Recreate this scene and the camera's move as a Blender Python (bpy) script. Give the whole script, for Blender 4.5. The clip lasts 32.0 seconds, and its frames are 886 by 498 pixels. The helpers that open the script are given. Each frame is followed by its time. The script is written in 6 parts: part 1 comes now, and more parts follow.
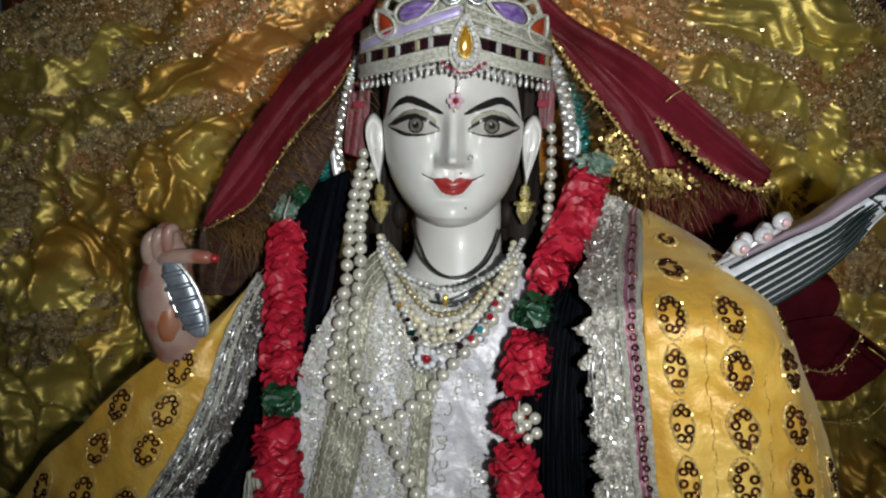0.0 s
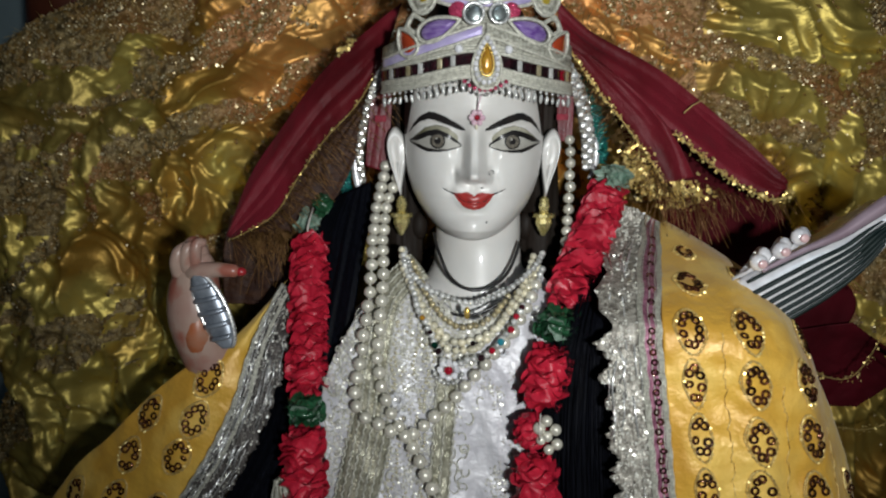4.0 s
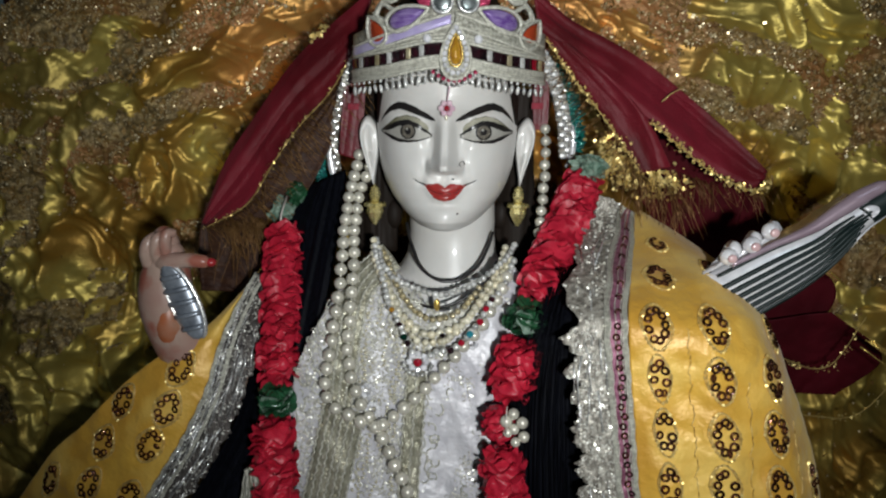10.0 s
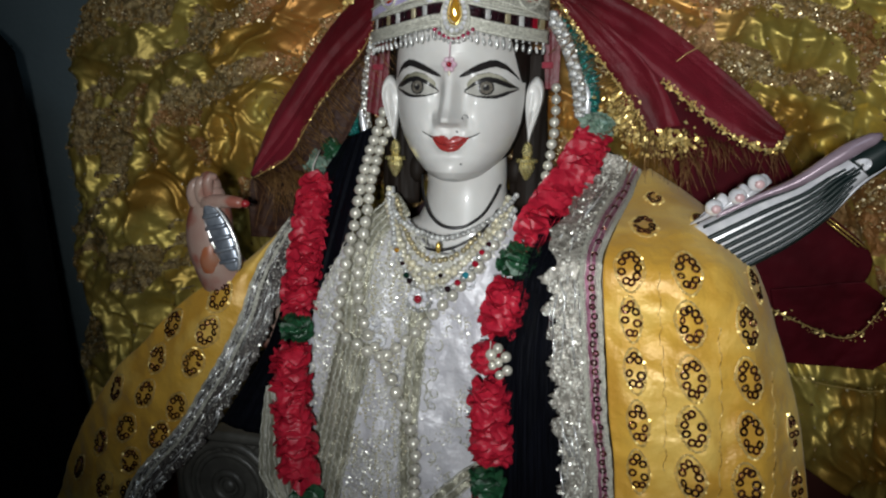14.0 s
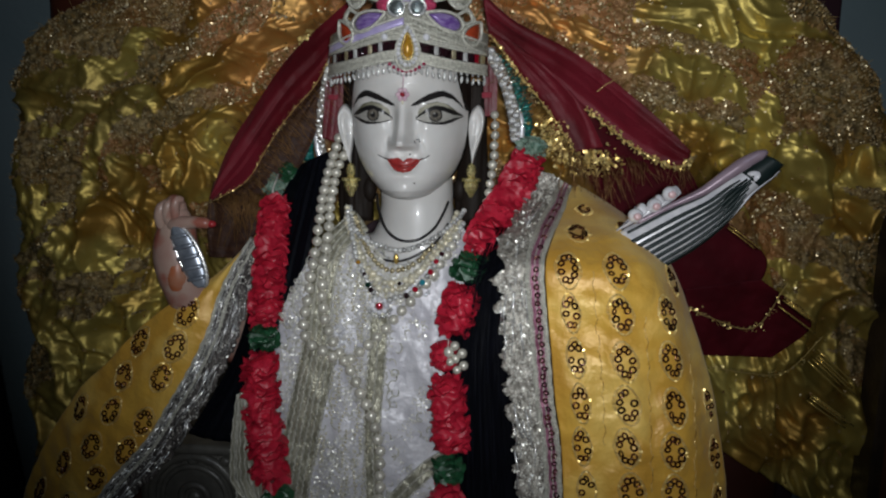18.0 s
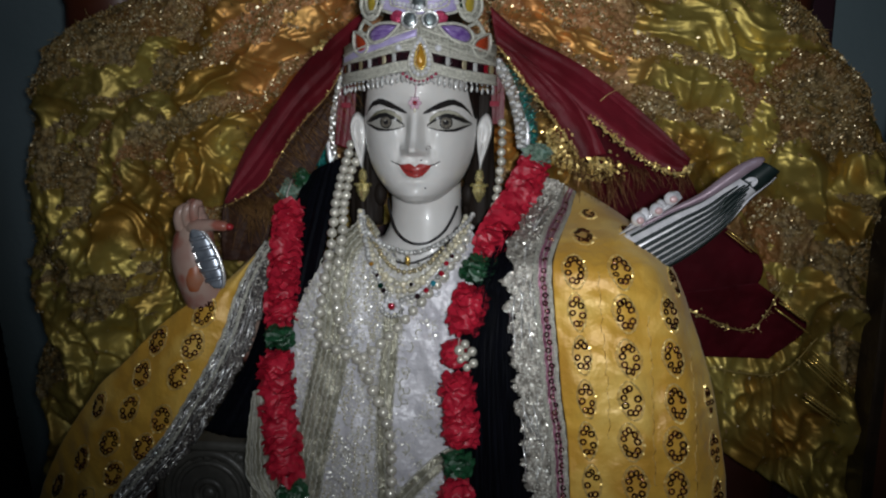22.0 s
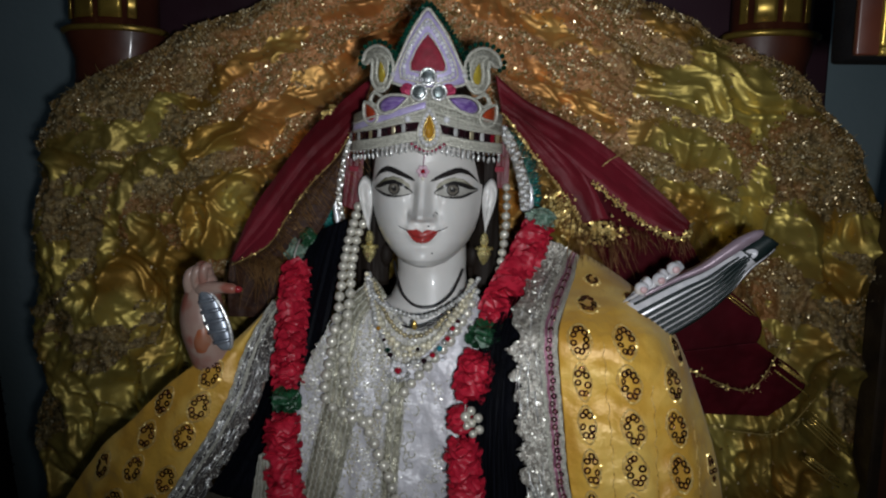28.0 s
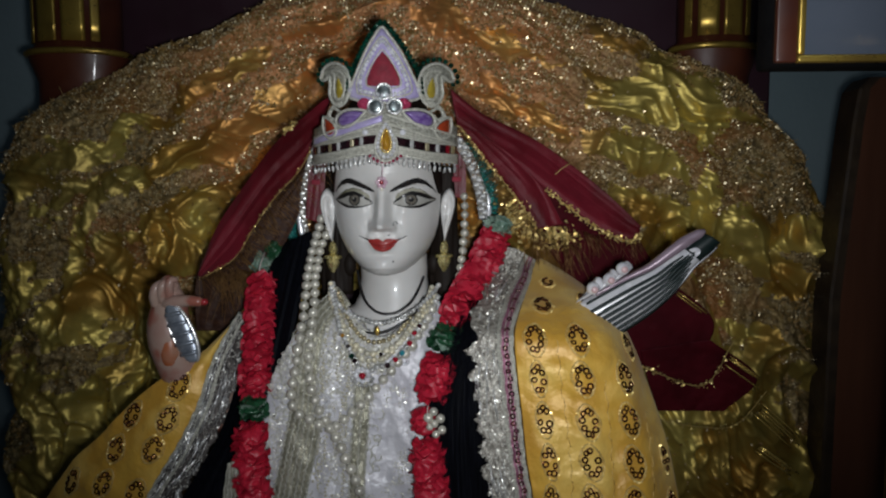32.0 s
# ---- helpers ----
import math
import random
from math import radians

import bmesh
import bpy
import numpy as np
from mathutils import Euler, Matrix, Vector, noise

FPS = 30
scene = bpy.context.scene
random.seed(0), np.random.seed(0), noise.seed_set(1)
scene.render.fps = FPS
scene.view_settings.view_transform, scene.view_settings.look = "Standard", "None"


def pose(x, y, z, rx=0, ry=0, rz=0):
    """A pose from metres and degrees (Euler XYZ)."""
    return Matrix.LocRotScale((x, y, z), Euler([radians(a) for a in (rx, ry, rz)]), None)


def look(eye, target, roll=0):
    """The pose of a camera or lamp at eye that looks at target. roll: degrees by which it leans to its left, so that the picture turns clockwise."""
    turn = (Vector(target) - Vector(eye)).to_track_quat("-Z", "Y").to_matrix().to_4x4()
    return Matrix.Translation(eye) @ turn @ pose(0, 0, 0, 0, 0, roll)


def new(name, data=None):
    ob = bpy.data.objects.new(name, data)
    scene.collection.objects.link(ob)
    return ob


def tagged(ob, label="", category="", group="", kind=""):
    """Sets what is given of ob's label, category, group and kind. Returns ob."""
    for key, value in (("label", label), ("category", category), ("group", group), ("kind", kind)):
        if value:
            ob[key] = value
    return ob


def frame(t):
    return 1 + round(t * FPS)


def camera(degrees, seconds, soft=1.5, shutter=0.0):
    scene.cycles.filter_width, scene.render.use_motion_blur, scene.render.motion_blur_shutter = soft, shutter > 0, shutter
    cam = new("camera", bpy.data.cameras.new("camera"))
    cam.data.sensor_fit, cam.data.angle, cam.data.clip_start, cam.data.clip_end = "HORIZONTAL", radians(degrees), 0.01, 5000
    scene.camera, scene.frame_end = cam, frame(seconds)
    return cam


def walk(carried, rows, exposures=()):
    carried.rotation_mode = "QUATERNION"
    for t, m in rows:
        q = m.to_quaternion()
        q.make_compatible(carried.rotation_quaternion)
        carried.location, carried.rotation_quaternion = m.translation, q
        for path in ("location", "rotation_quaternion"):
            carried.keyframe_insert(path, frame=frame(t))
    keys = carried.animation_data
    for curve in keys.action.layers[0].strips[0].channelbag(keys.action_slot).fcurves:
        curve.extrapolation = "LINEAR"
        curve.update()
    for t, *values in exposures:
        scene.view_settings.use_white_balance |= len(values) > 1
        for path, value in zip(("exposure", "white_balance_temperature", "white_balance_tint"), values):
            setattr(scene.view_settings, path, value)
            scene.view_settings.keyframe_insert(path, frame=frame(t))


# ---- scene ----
cam = camera(65.8, 32.0, soft=2.2)
PATH = [
    (0, (0.011, 0.043, 1.351), (-0.041, 2.023, 1.073), 0.9),
    (0.5, (0.002, 0.048, 1.346), (-0.056, 2.019, 1.011), 0.7),
    (1, (0.002, 0.048, 1.346), (-0.049, 2.024, 1.038), 1.0),
    (1.5, (0.001, 0.045, 1.352), (-0.049, 2.019, 1.033), 0.6),
    (2, (0.006, 0.042, 1.349), (-0.072, 2.014, 1.02), 0.7),
    (2.5, (0.012, 0.045, 1.347), (-0.079, 2.021, 1.051), 0.2),
    (3, (0.006, 0.047, 1.35), (-0.076, 2.023, 1.052), 0.4),
    (3.5, (0.003, 0.044, 1.357), (-0.065, 2.021, 1.064), 0.8),
    (5.5, (0.022, 0.022, 1.374), (-0.129, 1.983, 1.009), 0.1),
    (6, (0.027, 0.029, 1.372), (-0.078, 1.994, 1.012), 0.8),
    (6.5, (0.029, 0.042, 1.371), (-0.026, 2.01, 1.022), 1.1),
    (7, (0.024, 0.051, 1.371), (-0.022, 2.017, 1.005), 1.5),
    (7.5, (0.018, 0.057, 1.371), (-0.048, 2.019, 0.987), 1.0),
    (8, (0.021, 0.054, 1.372), (-0.05, 2.018, 1.001), 0.6),
    (8.5, (0.021, 0.049, 1.371), (-0.03, 2.009, 0.978), 1.6),
    (9, (0.021, 0.046, 1.374), (-0.044, 2.008, 0.992), 0.9),
    (9.5, (0.022, 0.043, 1.375), (-0.042, 2.006, 0.996), 1.2),
    (10, (0.022, 0.042, 1.373), (-0.066, 2.003, 0.994), 0.9),
    (10.5, (0.021, 0.038, 1.37), (-0.094, 1.995, 0.975), 0.6),
    (11, (0.022, 0.033, 1.369), (-0.086, 1.99, 0.971), 0.6),
    (11.5, (0.029, 0.028, 1.37), (-0.058, 1.991, 0.994), 1.0),
    (12, (0.039, 0.025, 1.373), (-0.066, 1.99, 1.015), 0.6),
    (12.5, (0.035, 0.023, 1.373), (-0.089, 1.986, 1.014), 0.3),
    (13, (0.041, 0.018, 1.373), (-0.115, 1.98, 1.016), -0.3),
    (13.5, (0.059, 0.015, 1.365), (-0.253, 1.949, 0.959), 0.4),
    (14, (0.086, 0.016, 1.356), (-0.319, 1.93, 0.941), 1.1),
    (14.5, (0.093, 0.009, 1.355), (-0.278, 1.931, 0.942), 1.6),
    (16.5, (0.038, -0.058, 1.345), (-0.049, 1.912, 1.013), 1.9),
    (17, (0.056, -0.058, 1.355), (-0.056, 1.918, 1.064), 1.3),
    (17.5, (0.076, -0.044, 1.353), (-0.052, 1.928, 1.045), 0.4),
    (18, (0.073, -0.031, 1.353), (-0.111, 1.933, 1.024), 0.6),
    (18.5, (0.067, -0.031, 1.356), (-0.149, 1.935, 1.054), 1.2),
    (19, (0.073, -0.038, 1.356), (-0.143, 1.929, 1.062), 1.0),
    (19.5, (0.068, -0.039, 1.356), (-0.151, 1.925, 1.05), 1.0),
    (20, (0.055, -0.034, 1.359), (-0.123, 1.935, 1.059), 1.3),
    (20.5, (0.064, -0.036, 1.354), (-0.033, 1.941, 1.064), 1.2),
    (21, (0.066, -0.038, 1.354), (-0.043, 1.937, 1.063), 1.0),
    (21.5, (0.068, -0.042, 1.351), (-0.072, 1.929, 1.046), 1.0),
    (22, (0.065, -0.049, 1.352), (-0.106, 1.921, 1.046), 0.8),
    (22.5, (0.058, -0.045, 1.348), (-0.135, 1.92, 1.033), 0.8),
    (23, (0.056, -0.035, 1.346), (-0.154, 1.924, 1.004), 1.2),
    (23.5, (0.048, -0.048, 1.35), (-0.19, 1.914, 1.045), 1.5),
    (24, (0.055, -0.053, 1.353), (-0.095, 1.914, 1.025), 2.1),
    (24.5, (0.066, -0.05, 1.355), (-0.072, 1.919, 1.031), 1.4),
    (25, (0.055, -0.05, 1.361), (-0.109, 1.921, 1.065), 1.4),
    (25.5, (0.054, -0.05, 1.364), (-0.118, 1.924, 1.093), 1.2),
    (27.5, (0.046, -0.055, 1.381), (-0.112, 1.925, 1.152), 1.4),
    (28, (0.056, -0.054, 1.378), (-0.097, 1.927, 1.151), 1.3),
    (28.5, (0.06, -0.054, 1.376), (-0.09, 1.928, 1.152), 0.8),
    (29, (0.06, -0.056, 1.379), (-0.077, 1.931, 1.2), 0.6),
    (29.5, (0.056, -0.058, 1.382), (-0.073, 1.932, 1.226), 0.9),
    (30, (0.054, -0.061, 1.374), (-0.053, 1.93, 1.218), 0.6),
    (30.5, (0.057, -0.063, 1.373), (-0.043, 1.926, 1.184), 0.5),
    (31, (0.064, -0.063, 1.37), (-0.025, 1.924, 1.164), 0.2),
    (31.5, (0.064, -0.062, 1.374), (-0.013, 1.928, 1.188), 0.6),
    (32, (0.068, -0.071, 1.373), (-0.014, 1.92, 1.197), -0.1),
]
EXPOSURES = [(0, 0.14, 6400, 11), (6, 0.1, 6400, 11), (13, 0.06, 6400, 11), (14.5, -0.05, 6300, 12), (16.5, -0.42, 6200, 14), (20, -0.45, 6200, 14), (25.5, -0.46, 6200, 14), (32, -0.52, 6200, 14)]
walk(cam, [(t, look(eye, target, roll)) for t, eye, target, roll in PATH], EXPOSURES)

# ---- world and light: one small torch beside the camera and an added fill lamp, in a closed dark room ----
world = bpy.data.worlds.new("room_dark")
world.use_nodes = True
world.node_tree.nodes["Background"].inputs[0].default_value = (0.5, 0.6, 0.7, 1)
world.node_tree.nodes["Background"].inputs[1].default_value = 0.05
scene.world = world
scene.view_settings.exposure = 0.0


def lamp(name, eye, target, watts, size, colour):
    data = bpy.data.lights.new(name, "AREA")
    data.shape, data.size, data.energy, data.color = "DISK", size, watts, colour
    ob = new(name, data)
    ob.matrix_world = look(eye, target)
    return ob


torch = bpy.data.lights.new("torch", "SPOT")
torch.energy, torch.shadow_soft_size, torch.spot_size, torch.spot_blend, torch.color = 7.9, 0.011, radians(93), 1.0, (0.97, 1.0, 0.97)
new("torch", torch).matrix_world = look((0.084, -0.062, 1.360), (0.054, 0.42, 1.392))
# unseen bluish fill lamp under the ceiling, added to lift the dark areas
lamp("fill_lamp", (0.3, -0.9, 2.38), (0.1, 0.4, 1.3), 1.7, 0.6, (0.68, 0.86, 1.0))


# ---- materials ----
def mat(name, c1, c2=None, rough=0.5, metal=0.0, scale=60.0, bump=0.0, bscale=500.0, sheen=0.0, coat=0.0, rand=0.0, stretch=(1, 1, 1), c3=None, scale3=14.0, spec=0.5, detail=5.0, trans=0.0):
    m = bpy.data.materials.new(name)
    m.use_nodes = True
    nt = m.node_tree
    b = nt.nodes["Principled BSDF"]
    b.inputs["Roughness"].default_value, b.inputs["Metallic"].default_value = rough, metal
    b.inputs["Specular IOR Level"].default_value = spec
    b.inputs["Sheen Weight"].default_value, b.inputs["Coat Weight"].default_value = sheen, coat
    b.inputs["Coat Roughness"].default_value = 0.09
    b.inputs["Transmission Weight"].default_value = trans
    c2 = c2 or tuple(v * 0.75 for v in c1)
    tc = nt.nodes.new("ShaderNodeTexCoord")
    mp = nt.nodes.new("ShaderNodeMapping")
    mp.inputs["Scale"].default_value = stretch
    nt.links.new(tc.outputs["Object"], mp.inputs["Vector"])

    def noise_node(s, d):
        n = nt.nodes.new("ShaderNodeTexNoise")
        n.inputs["Scale"].default_value, n.inputs["Detail"].default_value = s, d
        nt.links.new(mp.outputs["Vector"], n.inputs["Vector"])
        return n.outputs["Fac"]

    def ramp(fac, a, z):
        r = nt.nodes.new("ShaderNodeMapRange")
        r.inputs["From Min"].default_value, r.inputs["From Max"].default_value = a, z
        nt.links.new(fac, r.inputs["Value"])
        return r.outputs["Result"]

    def mix(fac, a, z):
        x = nt.nodes.new("ShaderNodeMix")
        x.data_type = "RGBA"
        nt.links.new(fac, x.inputs["Factor"])
        for socket, value in ((x.inputs["A"], a), (x.inputs["B"], z)):
            if isinstance(value, tuple):
                socket.default_value = (*value, 1)
            else:
                nt.links.new(value, socket)
        return x.outputs["Result"]

    n1 = noise_node(scale, detail)
    col = mix(ramp(n1, 0.35, 0.65), c1, c2)
    if c3:
        col = mix(ramp(noise_node(scale3, 3.0), 0.5, 0.62), col, c3)
    if rand:
        info = nt.nodes.new("ShaderNodeObjectInfo")
        hsv = nt.nodes.new("ShaderNodeHueSaturation")
        r = ramp(info.outputs["Random"], 0, 1)
        r.node.inputs["To Min"].default_value, r.node.inputs["To Max"].default_value = 1 - rand, 1 + rand
        nt.links.new(r, hsv.inputs["Value"])
        nt.links.new(col, hsv.inputs["Color"])
        col = hsv.outputs["Color"]
    nt.links.new(col, b.inputs["Base Color"])
    rr = ramp(noise_node(scale * 3.1, 3.0), 0.2, 0.8)
    rr.node.inputs["To Min"].default_value, rr.node.inputs["To Max"].default_value = max(0.02, rough * 0.8), min(1, rough * 1.2)
    nt.links.new(rr, b.inputs["Roughness"])
    if bump:
        bp = nt.nodes.new("ShaderNodeBump")
        bp.inputs["Strength"].default_value, bp.inputs["Distance"].default_value = 1.0, bump
        nt.links.new(noise_node(bscale, 4.0), bp.inputs["Height"])
        nt.links.new(bp.outputs["Normal"], b.inputs["Normal"])
    return m


def flake_mat(name, c1, c2, rough=0.32, metal=0.7):
    """Metallic bits whose colour goes from one to the other, bit by bit."""
    m = mat(name, c1, c2, rough, metal)
    nt = m.node_tree
    b = nt.nodes["Principled BSDF"]
    geo = nt.nodes.new("ShaderNodeNewGeometry")
    x = nt.nodes.new("ShaderNodeMix")
    x.data_type = "RGBA"
    x.inputs["A"].default_value, x.inputs["B"].default_value = (*c1, 1), (*c2, 1)
    nt.links.new(geo.outputs["Random Per Island"], x.inputs["Factor"])
    nt.links.new(x.outputs["Result"], b.inputs["Base Color"])
    return m


MARBLE = mat("white_marble", (0.69, 0.675, 0.65), (0.59, 0.575, 0.55), 0.36, scale=25, coat=0.14, bump=0.00010, bscale=70, spec=0.35)
MARBLE.node_tree.nodes["Principled BSDF"].inputs["Subsurface Weight"].default_value = 0.04
MARBLE.node_tree.nodes["Principled BSDF"].inputs["Subsurface Radius"].default_value = (0.006, 0.004, 0.003)
SKIN = mat("painted_pink_marble", (0.33, 0.20, 0.165), (0.38, 0.27, 0.22), 0.34, scale=60, c3=(0.30, 0.10, 0.07), scale3=50)
ORANGE = mat("vermilion_stain", (0.36, 0.10, 0.035), (0.33, 0.20, 0.14), 0.4, scale=45)
LIP = mat("red_lip_paint", (0.36, 0.034, 0.030), (0.27, 0.024, 0.022), 0.3, scale=150, coat=0.25)
BLACK_PAINT = mat("black_paint", (0.012, 0.011, 0.012), (0.02, 0.018, 0.018), 0.35, scale=150)
EYE_WHITE = mat("eye_white_paint", (0.44, 0.43, 0.395), (0.33, 0.32, 0.285), 0.5, scale=60, spec=0.25)
IRIS = mat("grey_brown_iris_paint", (0.10, 0.09, 0.075), (0.20, 0.18, 0.145), 0.25, scale=400)
LID = mat("olive_lid_paint", (0.13, 0.125, 0.075), (0.40, 0.385, 0.31), 0.5, scale=45, spec=0.25)
HAIR_PAINT = mat("dark_hair_paint", (0.010, 0.007, 0.005), (0.018, 0.012, 0.009), 0.6, spec=0.15, scale=80, bump=0.0004, bscale=200, stretch=(1, 1, 0.2))
GOLD = mat("gold_metal", (0.86, 0.62, 0.18), (0.74, 0.50, 0.12), 0.26, 0.75, scale=200)
EAR_GOLD = mat("pale_faceted_gold", (0.95, 0.83, 0.40), (0.72, 0.60, 0.22), 0.26, 0.75, scale=200)
SILVER_BEAD = mat("silver_bead", (0.70, 0.70, 0.68), (0.48, 0.48, 0.46), 0.22, 0.28, scale=300, coat=0.6, rand=0.4)
PALE_GOLD = mat("pale_gold_bead", (0.64, 0.57, 0.38), (0.48, 0.40, 0.22), 0.22, 0.5, scale=300, rand=0.3)
ROSE_STONE = mat("rose_white_stone", (0.80, 0.62, 0.68), (0.66, 0.42, 0.52), 0.1, 0.1, scale=400, coat=1.0)
SILVER = mat("silver_metal", (0.84, 0.84, 0.83), (0.70, 0.70, 0.69), 0.28, 0.7, scale=200)
ROPE = mat("grey_gold_rope_thread", (0.70, 0.69, 0.60), (0.42, 0.41, 0.35), 0.34, 0.2, scale=700, bump=0.0006, bscale=1400)
PLATE = mat("pale_silver_embroidery", (0.54, 0.53, 0.45), (0.20, 0.195, 0.16), 0.34, 0.3, scale=700, bump=0.0008, bscale=1300)
LAVENDER = mat("lavender_satin_ribbon", (0.37, 0.31, 0.56), (0.50, 0.45, 0.64), 0.32, 0.1, scale=120, bump=0.0003, bscale=900, sheen=0.2)
PEARL = mat("cream_pearl", (0.66, 0.63, 0.54), (0.56, 0.54, 0.46), 0.26, 0.3, scale=60, coat=0.6, rand=0.12)
SMALL_PEARL = mat("small_gilt_pearl", (0.72, 0.69, 0.56), (0.60, 0.54, 0.38), 0.2, 0.15, scale=300, coat=0.5, rand=0.25)
STONE = mat("clear_rhinestone", (0.84, 0.84, 0.86), (0.66, 0.66, 0.70), 0.08, 0.1, scale=500, rand=0.25, coat=1.0)
GREEN_GEM = mat("green_glass_bead", (0.005, 0.075, 0.04), (0.003, 0.03, 0.02), 0.08, 0.2, scale=300, coat=1.0, rand=0.6)
DARK_GEM = mat("dark_glass_stone", (0.012, 0.008, 0.010), (0.03, 0.006, 0.010), 0.07, 0.1, scale=300, coat=1.0, rand=0.5)
RED_GEM = mat("red_glass_stone", (0.42, 0.01, 0.03), (0.25, 0.008, 0.02), 0.1, 0.1, scale=300, coat=1.0)
ORANGE_GEM = mat("orange_glass_stone", (0.42, 0.06, 0.02), (0.3, 0.04, 0.015), 0.12, 0.1, scale=200, coat=1.0)
AMBER = mat("amber_glass_stone", (0.62, 0.33, 0.03), (0.42, 0.2, 0.02), 0.08, 0.3, scale=300, coat=1.0)
YELLOW_GEM = mat("yellow_faceted_stone", (0.66, 0.50, 0.06), (0.42, 0.32, 0.05), 0.1, 0.35, scale=260, coat=1.0)
PURPLE = mat("purple_satin_thread", (0.12, 0.05, 0.26), (0.30, 0.22, 0.45), 0.3, 0.1, scale=300, stretch=(0.4, 1, 2.5), coat=0.4)
PINK_GEM = mat("pink_sequin_cluster", (0.62, 0.07, 0.16), (0.35, 0.03, 0.08), 0.2, 0.4, scale=900, bump=0.001, bscale=900)
MIRROR = mat("round_mirror", (0.34, 0.38, 0.38), (0.08, 0.10, 0.10), 0.3, 0.8, scale=140)
VELVET = mat("crimson_velvet", (0.27, 0.010, 0.030), (0.18, 0.007, 0.020), 0.7, scale=200, sheen=0.3, bump=0.0004, bscale=500)
DARK_RIBBON = mat("dark_red_satin_ribbon", (0.15, 0.006, 0.014), (0.09, 0.004, 0.009), 0.5, scale=90, bump=0.0004, bscale=500)
TURQ = mat("turquoise_stone", (0.03, 0.24, 0.30), (0.02, 0.16, 0.21), 0.15, scale=200, coat=0.6)
YELLOW = mat("saffron_yellow_satin", (0.68, 0.395, 0.055), (0.54, 0.285, 0.035), 0.42, 0.08, scale=30, bump=0.0007, bscale=240, sheen=0.15, c3=(0.76, 0.50, 0.11), scale3=20)
ZARI = mat("silver_zari_lace", (0.50, 0.47, 0.41), (0.15, 0.135, 0.115), 0.32, 0.3, scale=330, bump=0.0018, bscale=480, stretch=(1, 1, 0.5))
ZARI_PINK = mat("pink_zari_band", (0.40, 0.17, 0.25), (0.17, 0.05, 0.09), 0.35, 0.25, scale=300, bump=0.0012, bscale=600, stretch=(2, 1, 0.4))
# darker copy of the silver lace: the left border's shade is in this colour
ZARI_SHADED = mat("shaded_zari_lace", (0.19, 0.17, 0.155), (0.04, 0.035, 0.035), 0.32, 0.3, scale=380, bump=0.0016, bscale=500, stretch=(2.5, 1, 0.4))
# darker copy of the veil's maroon, with the under layers' shade in the colour
VEIL_SHADED = mat("shaded_maroon_chiffon", (0.085, 0.006, 0.011), (0.05, 0.004, 0.007), 0.6, scale=30, bump=0.0003, bscale=900, spec=0.1)
GOLD_THREAD = mat("gold_thread", (0.80, 0.62, 0.26), (0.55, 0.38, 0.12), 0.32, 0.3, scale=900)
SEQUIN = mat("dark_copper_sequin", (0.075, 0.022, 0.012), (0.15, 0.05, 0.02), 0.16, 0.75, scale=500, coat=0.5, rand=0.7)
BLACK_CLOTH = mat("black_hair_strands", (0.0015, 0.0018, 0.003), (0.004, 0.0045, 0.008), 0.55, scale=260, bump=0.0002, bscale=420, stretch=(3, 3, 0.12), spec=0.07)
NET_CLOTH = mat("brown_gold_net_cloth", (0.41, 0.30, 0.125), (0.13, 0.09, 0.040), 0.40, 0.3, scale=170, bump=0.003, bscale=260, c3=(0.34, 0.16, 0.05), scale3=12)
FRINGE = mat("brown_gold_fringe", (0.30, 0.165, 0.055), (0.19, 0.09, 0.03), 0.42, 0.4, scale=300)
WHITE_SATIN = mat("white_lavender_satin", (0.64, 0.63, 0.66), (0.46, 0.455, 0.49), 0.42, 0.08, scale=60, bump=0.0016, bscale=130, sheen=0.2, c3=(0.54, 0.53, 0.57), scale3=30)
PALE_THREAD = mat("pale_cotton_thread", (0.66, 0.62, 0.56), (0.5, 0.46, 0.42), 0.6, scale=600)
RED_RIBBON = mat("red_satin_ribbon", (0.50, 0.020, 0.045), (0.36, 0.010, 0.028), 0.40, scale=140, bump=0.0003, bscale=800, spec=0.4)
GREEN_RIBBON = mat("dark_green_ribbon", (0.012, 0.055, 0.022), (0.02, 0.09, 0.04), 0.3, scale=200, bump=0.0005, bscale=500, coat=0.2)
CELLO = mat("pale_green_cellophane", (0.34, 0.44, 0.36), (0.10, 0.18, 0.13), 0.1, 0.1, scale=250, coat=0.8)
VEIL = mat("maroon_chiffon", (0.125, 0.005, 0.010), (0.075, 0.003, 0.006), 0.5, scale=30, bump=0.0005, bscale=900, c3=(0.17, 0.010, 0.020), scale3=11, spec=0.3, sheen=0.04)
VEIL_FINE = mat("brown_gold_net", (0.06, 0.022, 0.008), (0.03, 0.010, 0.006), 0.55, 0.1, scale=260, bump=0.0008, bscale=900, stretch=(0.3, 1, 1.5))
CLOTH = mat("olive_gold_satin", (0.66, 0.52, 0.125), (0.35, 0.26, 0.065), 0.45, 0.60, scale=9, bump=0.0008, bscale=110, c3=(0.42, 0.24, 0.042), scale3=10)


